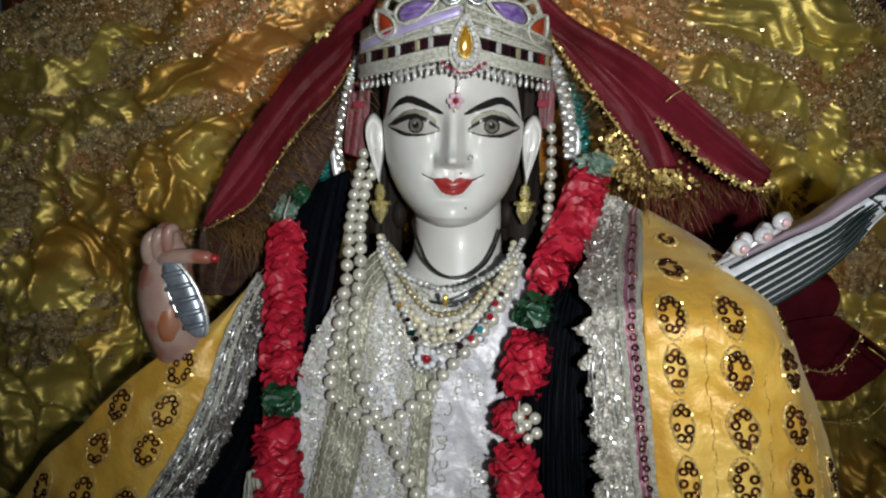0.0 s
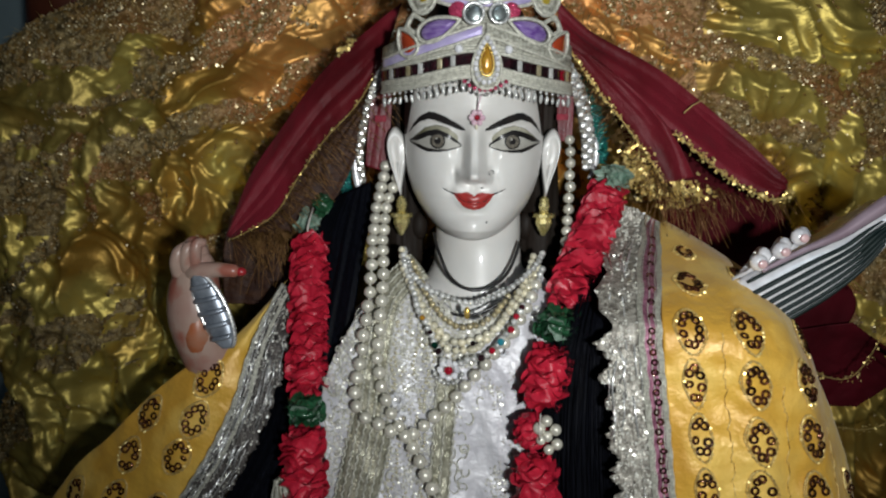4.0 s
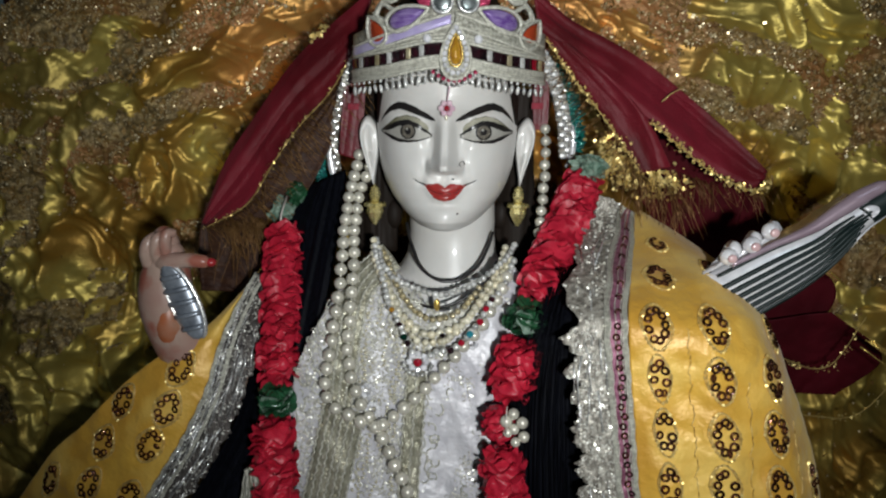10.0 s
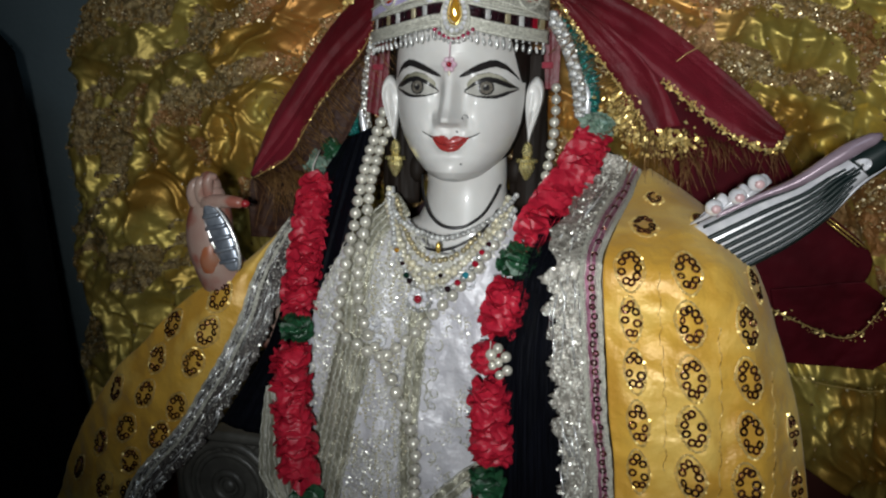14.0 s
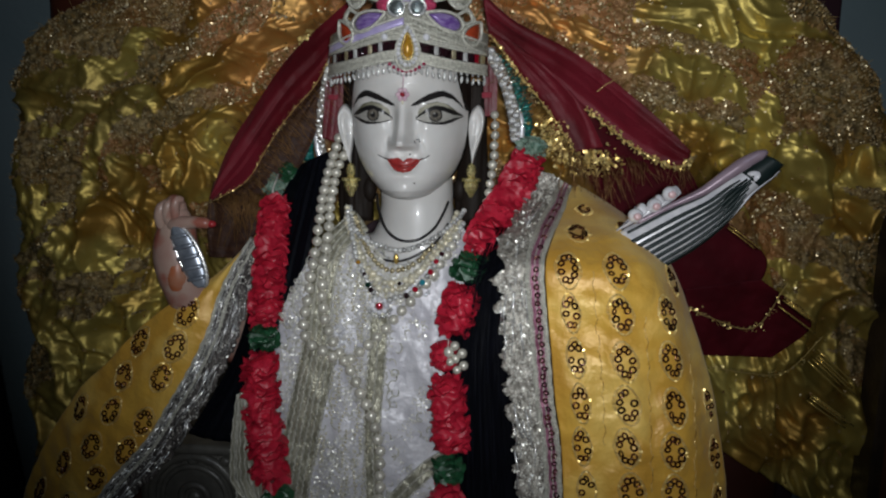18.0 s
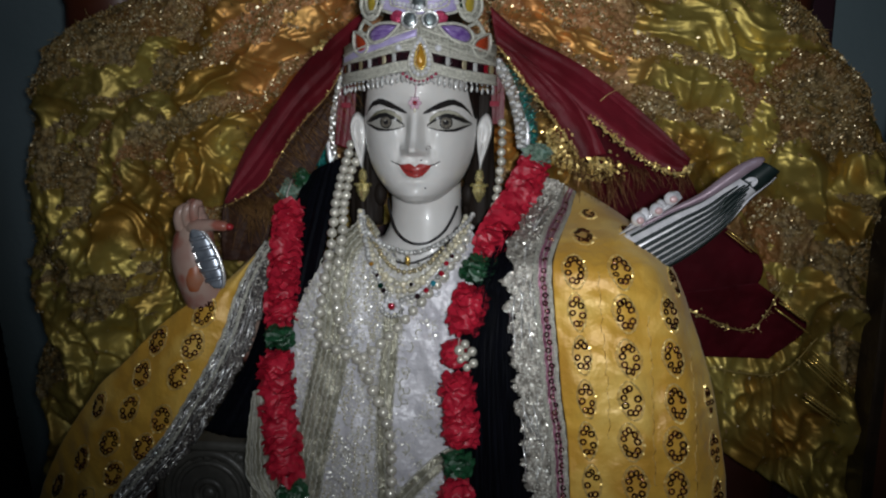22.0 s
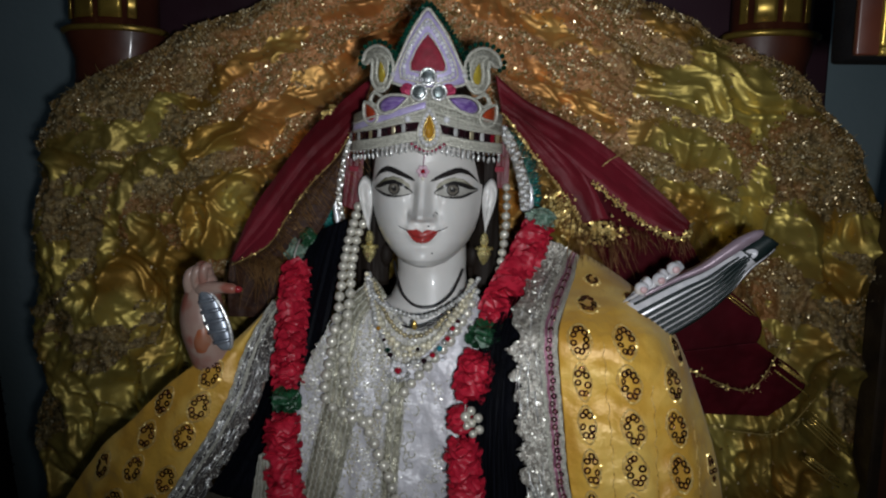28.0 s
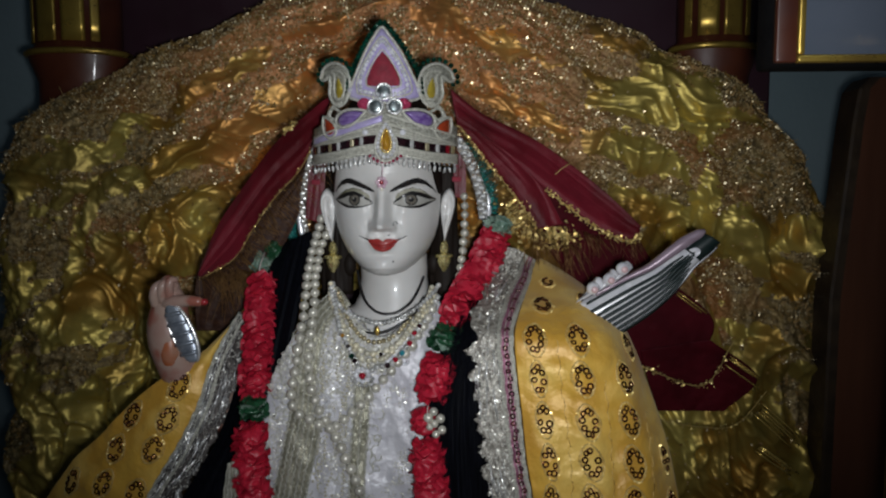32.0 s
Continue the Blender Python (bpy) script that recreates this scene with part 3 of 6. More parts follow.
backdrop = thing("backdrop_cloth", "crumpled olive gold satin cloth with glittering net over the throne", "cloth", 0, 600, -430)
NS, NR = 560, 190
edge = spline(CLOTH_EDGE, NS)
weave = []
rows = [[cloth_point(s, 0.16 + 0.84 * j / (NR - 1), edge, weave) for s in range(NS)] for j in range(NR)]
sheet = grid(rows, 2.0)
sheet.m = [weave[face[0] % (NS * NR)] for face in sheet.f]
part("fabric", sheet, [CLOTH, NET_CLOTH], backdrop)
flakes, net = Shape(), Shape()
spots, stars, threads = [], [], []
while len(spots) < 11000 or len(threads) < 9000:
    s, rho = random.randrange(NS), 0.12 + 0.88 * math.sqrt(random.random())
    x, z = 10 + (edge[s][0] - 10) * rho, -60 + (edge[s][1] + 60) * rho
    m = satin_amount(x, z)
    cluster = nz(x * 0.035, z * 0.035, 27) + 0.8 * nz(x * 0.11, z * 0.11, 28)
    if m > random.uniform(-0.12, 0.16) or cluster < random.uniform(-0.75, 0.35) or (z < -20 and random.random() < 0.6):
        if m < 0.3 or random.random() > 0.02:
            continue
    p = cloth_point(s, min(rho, 0.995), edge)
    if len(threads) < 9000 and random.random() < 0.5:
        threads.append(p)
    elif random.random() < 0.16:
        stars.append(p)
    else:
        spots.append(p)
part("lurex_net", bits(net, threads, 2.8, 0.4, long=2.2), NET_BITS, backdrop, "brown gold lurex net", False, "stuff")
bits(flakes, spots, 1.6, 0.26, lift=1.6)
part("glitter", bits(flakes, stars, 2.8, 0.22, lift=2.2), CLOTH_BITS, backdrop, "gold glitter", False, "stuff")
hem = Shape()
for s in range(26, NS - 26):
    for k in range(1):
        p = np.array(cloth_point(s, random.uniform(0.955, 0.985), edge))
        d = np.array([random.gauss(0, 4), random.gauss(-2, 2), random.gauss(1, 3)])
        tube(hem, [p, p + d * 0.5 + (0, -1, 0), p + d], 0.22, 3)
part("hem_threads", hem, GOLD_THREAD, backdrop, "loose gold threads", True, "stuff")

# ---- the marble statue: one mesh ----
X0 = 5.3
WIDE = [(9.2, 0.5), (9.6, 7), (10.8, 12), (13, 17.2), (17, 22.2), (22, 27), (29, 32), (37, 36), (46, 38.8), (56, 40.2), (66, 40.8), (80, 40.8), (95, 40.4), (110, 39), (125, 34), (140, 26), (152, 14), (157, 0.5)]
FRONT = [(9.2, 436), (9.6, 424), (10.8, 415), (13, 409), (17, 406), (24, 406), (34, 407), (44, 406), (56, 405), (66, 403), (74, 401), (84, 399), (95, 399), (110, 403), (125, 412), (140, 425), (152, 438), (157, 450)]


def bell(v, s):
    return math.exp(-0.5 * (v / s) ** 2)


def face_relief(a, z):
    """Height of the features over the plain head, mm."""
    a -= 0.7
    b = abs(a)
    t = min(1.0, max(0.0, (72 - z) / 24))
    base = min(1.0, max(0.0, (z - 42.2) / 3.6))
    base = base * base * (3 - 2 * base)
    w = 3.3 + 1.7 * t
    p = min(1.0, max(0.0, (b - 0.9 - 0.5 * t) / (w + 1.5)))
    h = (1.4 + 11.5 * t ** 1.15) * (1 - 0.12 * p - 0.88 * p * p * (3 - 2 * p)) * base * min(1, max(0, (84 - z) / 12))
    h += 3.4 * bell(a, 3.6) * bell(z - 47.2, 2.7) * base
    h += 4.8 * bell(b - 7.3, 2.0) * bell(z - 46.9, 2.4)
    h -= 1.6 * bell(b - 10.2, 1.0) * bell(z - 46.8, 2.6) + 1.0 * bell(b - 12, 1.6) * bell(z - 43, 3)
    h -= 1.0 * bell(b - 3.9, 1.3) * bell(z - 43.4, 0.9)
    # eye hollow, ball of the eye, the lid's fold and the brow
    h -= 3.9 * bell(b - 17, 9.5) * bell(z - 67, 7.5) + 3.4 * bell(b - 8.5, 2.8) * bell(z - 63, 7)
    h += 3.9 * bell(b - 20.5, 8.5) * bell(z - 65, 4.4)
    h += 0.7 * bell(b - 20.5, 9) * bell(z - 71, 1.4) - 0.8 * bell(b - 20.5, 9.5) * bell(z - 74, 1.2)
    h += 1.2 * bell(b - 20, 12) * bell(z - 78, 3.5)
    if 24 < z < 46 and b < 18:
        seam = float(np.interp(b, [0, 2, 5.5, 8, 10.7, 18], [32.4, 32.8, 33.2, 34.6, 37.0, 40]))
        h += 2.4 * bell(a, 6.5) * bell(z - seam - 2.4, 1.9) + 3.1 * bell(a, 6.0) * bell(z - seam + 1.9, 1.9) - 1.1 * bell(a, 8) * bell(z - seam, 0.5)
        h -= 1.1 * bell(b - 12.5, 2.2) * bell(z - 38, 2.2)
        h -= 0.7 * bell(a, 1.4) * bell(z - 40.4, 1.8)
    h += 2.8 * bell(a, 8.5) * bell(z - 19, 5.5)
    h += 2.4 * bell(b - 20, 10) * bell(z - 46, 10)
    h -= 1.2 * bell(a, 8) * bell(z - 26.2, 1.8)
    return h


def face_paint(a, z):
    """Slot of the paint at a place of the face: 0 bare marble."""
    right = a > 0.7
    a -= 0.7
    b = abs(a)
    zb = float(np.interp(b, [5.6, 10, 16, 22, 25, 30, 34, 36.4], [71.2, 73.2, 76.0, 78.2, 78.6, 77.0, 73.6, 70.6]))
    hb = float(np.interp(b, [5.4, 8, 11, 17, 22, 27, 32, 36.6], [0.5, 1.2, 1.6, 2.0, 2.0, 1.8, 1.3, 0.4]))
    if 5.4 < b < 36.6 and abs(z - zb) < hb:
        return 2
    if 7.4 < b < 36.6:
        up = float(np.interp(b, [7.4, 10, 14.5, 20, 25, 31, 36.6], [63.0, 64.3, 66.8, 68.8, 67.8, 65.6, 65.3]))
        lo = float(np.interp(b, [7.4, 10, 14.5, 20, 25.5, 31, 36.6], [62.9, 61.9, 60.9, 60.6, 61.4, 63.6, 65.2]))
        lash = float(np.interp(b, [7.4, 10, 14.5, 20, 25, 31, 36.6], [0.8, 1.6, 2.3, 2.6, 3.0, 3.0, 0.6]))
        under = float(np.interp(b, [7.4, 12, 18, 25, 30, 36.6], [0.5, 0.8, 1.2, 2.0, 2.2, 0.5]))
        if lo < z < up:
            r = math.hypot(b - 20.0, z - 65.3)
            # the eye's highlight, painted as a small pale dot
            if math.hypot(a - (20.0 if right else -20.0) + 0.5, z - 66.4) < 0.55:
                return 3
            if r < 1.8:
                return 2
            if r < 3.4:
                return 4
            if r < 4.3:
                return 2
            return 3
        if up <= z < up + lash or lo - under < z <= lo:
            return 2
        crease = float(np.interp(b, [8, 10, 15, 21, 27, 32, 36], [65.5, 69.0, 72.3, 73.6, 72.2, 68.6, 66.0]))
        if up < z < crease and b > 9:
            return 5
        if abs(z - crease) < 0.2 and 13 < b < 33:
            return 2
    if b < 10.9:
        seam = float(np.interp(b, [0, 2, 5.5, 8, 10.9], [32.4, 32.9, 33.2, 34.6, 37.1]))
        top = float(np.interp(b, [0, 1.4, 3.4, 6, 8.5, 10.9], [35.8, 37.2, 38.2, 37.9, 37.6, 37.3]))
        low = float(np.interp(b, [0, 3, 5.5, 8, 10.9], [28.8, 29.2, 30.3, 32.8, 36.9]))
        if abs(z - seam) < 0.13 and b > 1:
            return 2
        if low < z < top:
            return 1
    if 10.3 < b < 16.8 and abs(z - (37.1 + 0.22 * (b - 10.3) + 0.035 * (b - 10.3) ** 2)) < 0.55 - 0.05 * (b - 10.3):
        return 2
    if right and abs(math.hypot(b - 9.0, z - 48.6) - 1.3) < 0.2 and z > 47.6 + 0.4 * (b - 9):
        return 2
    if math.hypot(a - 4.2, z - 40.4) < 0.6 or math.hypot(a - 7.0, z - 22.0) < 0.55:
        return 2
    return 0


def statue():
    s = Shape()
    wz, ww = zip(*WIDE)
    fz, ff = zip(*FRONT)
    angs = np.r_[np.linspace(-180, -78, 22, endpoint=False), np.linspace(-78, 78, 300), np.linspace(78, 180, 23)[1:-1]]
    low = 9.2 + 12 * (np.linspace(0, 1, 40, endpoint=False) ** 1.6)
    zs = np.r_[low, np.arange(21.2, 96, 0.36), np.linspace(96, 157, 24)]
    n = len(angs)
    verts, info = [], []
    for z in zs:
        w, f = np.interp(z, wz, ww), np.interp(z, fz, ff)
        for d in angs:
            t = math.radians(d)
            x, c = w * math.sin(t), math.cos(t)
            if c >= 0:
                y = 450 - (450 - f) * c ** 0.9
                y -= face_relief(x, z) * min(1, c * 1.8)
            else:
                y = 450 - 48 * (w / 38) * c
            verts.append(at(X0 + x, y, z))
            info.append((x, z, d))
    groups = [([], 0)] + [([], i) for i in range(1, 7)]
    for j in range(len(zs) - 1):
        for i in range(n):
            e = (i + 1) % n
            quad = (j * n + i, j * n + e, (j + 1) * n + e, (j + 1) * n + i)
            x, z, d = info[j * n + i]
            if abs(d) < 78 and z < 96:
                slot = face_paint(x + 0.1, z + 0.18)
                hair = z > 69 and abs(x) > 38.2 - 0.24 * (z - 69)
                slot = 6 if hair and slot == 0 else slot
            else:
                slot = 6 if z > 22 else 0
            groups[slot][0].append(quad)
    base = len(s.v)
    s.v.extend(verts)
    for faces, slot in groups:
        s.f.extend(faces)
        s.m.extend([slot] * len(faces))
    # ears: a raised rim round a hollow, pointed above, narrow at the lobe
    for side in (-1, 1):
        v, f, k, rings = [], [], 36, (0.0, 0.3, 0.55, 0.72, 0.84, 0.94, 1.0, 1.02)
        for r in rings:
            for i in range(k):
                t = 2 * math.pi * i / k
                up = math.sin(t)
                wide = 7.4 * (0.62 + 0.38 * max(-1, min(1, up * 1.3))) * (1 - 0.25 * max(0, up) ** 4)
                x = side * (44.4 + 1.8 * up * r) + r * wide * math.cos(t)
                z = 53 + 20 * r * up
                rim = 3.6 * bell(r - 0.86, 0.1) * (0.55 + 0.45 * math.cos(t) * side) + 1.6 * bell(r - 0.4, 0.14) * bell(math.cos(t) * side + 0.6, 0.5)
                y = 441.5 - rim + (8.0 if r > 1.01 else 4.0 * max(0, r - 0.86) * 4) - 2.0 * max(0, -up) * (1 - r)
                v.append(at(X0 + x, y, z))
        for j in range(len(rings) - 1):
            for i in range(k):
                e = (i + 1) % k
                f.append((j * k + i, j * k + e, (j + 1) * k + e, (j + 1) * k + i))
        f.append(tuple((len(rings) - 1) * k + i for i in range(k)))
        s.add(v, f, 0)
    # neck, chest, lap
    prof = [(24, 25, 26, 451), (12, 25.6, 25.0, 451), (6, 25.4, 23.5, 451), (0, 26, 25, 451), (-8, 27, 25, 451), (-16, 31, 30, 452), (-24, 46, 34, 456), (-34, 70, 42, 462), (-50, 86, 52, 466), (-90, 84, 62, 472), (-150, 78, 70, 474),
            (-230, 80, 74, 474), (-262, 130, 110, 470), (-300, 150, 130, 470), (-430, 160, 140, 480)]
    v, f, k = [], [], 40
    for z, w, d, y in prof:
        for i in range(k):
            t = 2 * math.pi * i / k
            v.append(at(9 + w * math.cos(t), y - d * math.sin(t) * 1.0, z))
    for j in range(len(prof) - 1):
        for i in range(k):
            e = (i + 1) % k
            f.append((j * k + e, j * k + i, (j + 1) * k + i, (j + 1) * k + e))
    s.add(v, f, 0)
    # raised forearm with curled fingers, and the far arm under the shawl
    tube(s, spline([(-92, 470, -60), (-120, 440, -95), (-140, 418, -66), (-149, 408, -38), (-149.5, 408, -18), (-147, 410, -4)], 26), list(np.interp(np.linspace(0, 1, 26), [0, 0.5, 0.72, 0.9, 1], [22, 19, 15.5, 14.5, 10.5])), 16, 7)
    ball(s, (-147.5, 405, 0), 10, 18, 12, 7, (0.82, 0.7, 1.2))
    for k in range(3):
        x, z = -155.5 + 5.4 * k, -9 + 2.5 * k
        tube(s, spline([(x, 401, z), (x + 0.5, 397.5, z + 7), (x + 2.2, 397.5, z + 13), (x + 5.5, 400, z + 17 - 2 * k)], 18), list(np.interp(np.linspace(0, 1, 18), [0, 0.7, 1], [3.6, 3.3, 2.0])), 12, 7)
    tube(s, spline([(-150, 404, -10), (-143, 398, -6.5), (-132, 397, -5.2), (-124, 397, -5.6), (-119, 398, -6.2)], 22), list(np.interp(np.linspace(0, 1, 22), [0, 0.9, 1], [5.2, 3.6, 1.2])), 12, 7)
    ball(s, (-119.6, 397.5, -6.1), 3.0, 12, 8, 8, (1.1, 0.9, 0.8))
    ball(s, (-144, 404, -4), 7.5, 14, 10, 7, (1.0, 0.9, 1.1))
    ball(s, (-146, 403.5, -40), 11.5, 20, 14, 9, (0.8, 0.95, 1.5))
    tube(s, spline([(100, 470, -60), (128, 440, -80), (150, 420, -40), (158, 400, -10)], 20), list(np.linspace(24, 10, 20)), 14, 0)
    return solo("statue", s, [MARBLE, LIP, BLACK_PAINT, EYE_WHITE, IRIS, LID, HAIR_PAINT, SKIN, RED_PAINT, ORANGE], "white marble idol with painted eyes and red lips", "statue")


statue()

# ---- white dress ----
dress = thing("dress", "white satin dress with silver embroidery and gold bands", "dress", 5, 440, -230)


def dress_depth(x, z, u, v):
    fold = 3.0 * nz(x * 0.05 + 2, z * 0.025, 31) + 2.0 * nz(x * 0.11, z * 0.06, 33) + 0.7 * nz(x * 0.25, z * 0.2, 35)
    return chest(x, z) + fold


rows, sh = loft([(-30, -2), (-48, -18), (-72, -60), (-84, -120), (-96, -190), (-110, -240)], [(40, 2), (52, -16), (78, -60), (88, -120), (98, -190), (110, -240)], 90, 110, dress_depth, 3.0)
for row in rows:
    for q in row:
        k = max(0.0, min(1.0, (q[2] + 75) / 80))
        q[2] -= 34 * k ** 2 * math.exp(-((q[0] - 6) / 27) ** 2)
        q[1] = dress_depth(q[0], q[2], 0, 0)
part("bodice", grid(rows, 3.0), WHITE_SATIN, dress)
dress_rows = rows


def strip(path, width, lift, n=60, m=7, wob=0.6):
    """A band that lies on the chest along a path of (x, z)."""
    p = spline(path, n)
    t = np.gradient(p, axis=0)
    t /= np.linalg.norm(t, axis=1)[:, None]
    side = np.stack([t[:, 1], -t[:, 0]], 1)
    out = []
    for k in range(n):
        row = []
        for i in range(m):
            q = p[k] + side[k] * width * (i / (m - 1) - 0.5)
            row.append((q[0], dress_depth(q[0], q[1], 0, 0) - lift + wob * nz(q[0] * 0.2, q[1] * 0.2, 40), q[1]))
        out.append(row)
    return np.array(out)


BANDS = ([(-6.5, -58), (-8, -90), (-10, -130), (-8, -180), (-6, -230)], 11), ([(-46, -84), (-52, -112), (-60, -150), (-68, -200), (-72, -235)], 24), ([(-24, -4), (-40, -20), (-46, -50), (-50, -84)], 16), ([(40, -150), (20, -165), (-2, -190)], 10), ([(-88, -120), (-98, -165), (-100, -200), (-84, -230)], 12)
for path, width in BANDS:
    r = strip(path, width, 1.6)
    part("zari_band", grid(r, 1.4), mat("pale_gold_zari", (0.50, 0.48, 0.38), (0.28, 0.27, 0.20), 0.35, 0.5, scale=320, bump=0.0015, bscale=520, stretch=(1, 1, 0.4)) if "pale_gold_zari" not in bpy.data.materials else bpy.data.materials["pale_gold_zari"], dress, "pale gold zari band")
    q = Shape()
    for off in np.linspace(-0.5, 0.5, max(3, int(width / 3.2))):
        tube(q, [np.array(place_on(r, 0.5 + off * 0.96, v)) + (0.5 * math.sin(v * 210), -1.0, 0) for v in np.linspace(0, 1, 120)], 0.55, 4)
    part("braid", q, ROPE, dress, "silver-gold braid", True, "stuff")
q = Shape()
for k in range(13):
    a, b = -46 + 3.6 * k, -84 + 5.2 * k
    for z in np.arange(-14 - 2 * abs(k - 6), -228, -2.3):
        t = (-14 - z) / 214
        if nz(k * 3.1, z * 0.05, 55) < 0.02:
            continue
        x = a + (b - a) * t + 5.0 * nz(k * 1.7, z * 0.035, 57) + random.gauss(0, 0.7)
        ball(q, (x, dress_depth(x, z, 0, 0) - 1.3, z), 0.95, 6, 4)
part("beadwork", q, SMALL_PEARL, dress, "rows of tiny silver beads", True, "stuff")
glint = []
while len(glint) < 19000:
    u, v = random.random(), random.random() ** 0.8
    p = place_on(dress_rows, u, v)
    m = nz(p[0] * 0.04, p[2] * 0.03, 50) + 0.6 * nz(p[0] * 0.12, p[2] * 0.1, 52) + (0.42 if p[0] < -4 else -0.08) + (0.25 if p[2] > -70 else 0)
    if m > random.uniform(-0.05, 0.5):
        glint.append(p)
part("sequin_embroidery", bits(Shape(), glint, 1.35, 0.5, lift=1.0), SILVER_BITS, dress, "silver sequin embroidery", False, "stuff")

curls = Shape()
for k in range(620):
    u, v = random.random() ** 1.3, random.random()
    p = place_on(dress_rows, u, v)
    if p[0] > 6 and random.random() < 0.75:
        continue
    r0, a0, turn = random.uniform(1.6, 4.2), random.uniform(0, 6.3), random.choice((-1, 1)) * random.uniform(2.5, 4.5)
    arc = []
    for q in np.linspace(0, 1, 9):
        x, z = p[0] + r0 * (1 - 0.6 * q) * math.cos(a0 + turn * q), p[2] + 1.3 * r0 * (1 - 0.6 * q) * math.sin(a0 + turn * q)
        arc.append((x, dress_depth(x, z, 0, 0) - 0.9, z))
    tube(curls, arc, random.uniform(0.35, 0.6), 4)
part("embroidered_curl", curls, ROPE, dress, "silver thread curls", True, "stuff")

net_rows, sh = loft([(-96, -112), (-100, -134), (-103, -160), (-102, -174), (-93, -187), (-80, -202)], [(-90, -108), (-84, -130), (-82, -160), (-80, -178), (-74, -192), (-66, -206)], 26, 60, lambda x, z, u, v: 371 + 1.8 * math.sin(u * 14) + 1.5 * nz(x * 0.1, z * 0.04, 58), 1.0)
part("net_strip", sh, bpy.data.materials["pale_gold_zari"], dress, "pale gold net strip beside the garland")
q = Shape()
for u in np.linspace(0.04, 0.96, 9):
    tube(q, [np.array(place_on(net_rows, u + 0.02 * math.sin(v * 60), v)) + (0, -0.8, 0) for v in np.linspace(0, 1, 50)], 0.5, 4)
part("net_cord", q, ROPE, dress, "pale gold cords", True, "stuff")

# ---- long black hair falling over both shoulders ----
hair = thing("hair_fall", "long straight black synthetic hair falling over the shoulders", "hair", 5, 440, -230)


def hair_sag(seed):
    return lambda x, z, u, v: -4.5 * math.sin(u * math.pi) + 1.8 * nz(u * 9, v * 1.2, seed) + 0.35 * nz(u * 24 + 2 * v, v * 2.5, seed + 3)


_, sh = loft3([(84, 466, 40), (76, 446, 15), (63, 418, -4), (54, 402, -20), (47, 390, -39), (42, 381, -63), (36, 377, -86), (40, 374, -128), (42, 368, -240)],
              [(106, 478, 22), (96, 442, 2), (86, 400, -8), (84, 372, -19), (86, 368, -42), (92, 366, -68), (96, 364, -94), (104, 360, -150), (116, 352, -240)], 70, 80, hair_sag(60), 4.0)
part("lock", sh, BLACK_CLOTH, hair)
_, sh = loft3([(-80, 466, 30), (-92, 458, 8), (-96, 448, -20), (-102, 432, -50), (-112, 408, -98), (-124, 397, -124), (-140, 391, -150)],
              [(-58, 462, 40), (-57, 446, 16), (-60, 428, -12), (-63, 412, -45), (-68, 400, -75), (-80, 390, -118), (-90, 387, -152)], 60, 70, hair_sag(66), 4.0)
part("lock", sh, BLACK_CLOTH, hair)
strands = Shape()
for k in range(90):
    u = random.random()
    pts = []
    for z, x0, x1, y in ((-4, 66, 88, 396), (-30, 54, 84, 374), (-70, 46, 90, 366), (-120, 44, 98, 361), (-180, 46, 106, 357)):
        pts.append((x0 + (x1 - x0) * u + random.gauss(0, 0.8), y + 4 * abs(u - 0.5) + random.gauss(0, 0.6), z))
    tube(strands, spline(pts, 14), 0.2, 4)
part("strand", strands, BLACK_CLOTH, hair, "loose black strands", True, "stuff")
for side, seed in ((-1, 71), (1, 75)):
    x = X0 + side * 43
    _, sh = loft([(x - 9, 90), (x - 10, 50), (x - 13, 10), (x - 12, -10)], [(x + 9, 90), (x + 9, 50), (x + 12, 10), (x + 12, -10)], 24, 24, lambda px, pz, u, v: 462 - 5 * math.sin(u * math.pi) + nz(px * 0.4, pz * 0.02, seed), 6.0)
    part("side_hair", sh, HAIR_PAINT, hair, "dark brown hair beside the ear")

# ---- yellow shawl ----
shawl = thing("shawl", "saffron yellow satin shawl with copper sequin motifs and silver lace", "shawl", 120, 420, -230)
SEQ = unit_ring("sequin", SEQUIN)


R_LEFT = [(117, 454, 18), (109, 414, 4), (101, 378, -6), (95.5, 354, -19), (97, 349, -42), (100, 346, -68), (103, 343, -96), (107, 341, -120), (110, 338, -162), (114, 334, -240)]
R_RIGHT = [(122, 455, 19.5), (145, 438, 6), (164, 412, -9), (176, 396, -27), (186, 382, -56), (194.5, 374, -84), (200, 369, -106), (204, 366, -130), (208.5, 362, -166), (214, 356, -240)]


def right_sag(x, z, u, v):
    """The panel stays forward and drops back only near its outer edge, with soft pulled folds."""
    left, right = np.interp(-z, [-18, 6, 19, 42, 68, 240], [454, 378, 354, 349, 346, 334]), np.interp(-z, [-18, 9, 27, 56, 84, 240], [454, 412, 396, 382, 374, 356])
    y = (right - left) * (u ** 5 - u) - 4 * math.sin(u * math.pi)
    y += 2.2 * nz(x * 0.03, z * 0.03, 80) + 1.4 * nz(x * 0.08, z * 0.07, 81) + 0.9 * (1 - 2 * abs(nz(x * 0.07, z * 0.11, 82)))
    return y - 0.9 * math.cos(2 * math.pi * (u * 3.1 - 0.35)) * min(1, max(0, (-z - 10) / 20))


r_rows, sh = loft3(R_LEFT, R_RIGHT, 90, 130, right_sag, 2.5)
part("panel", sh, YELLOW, shawl, "front panel of yellow satin")


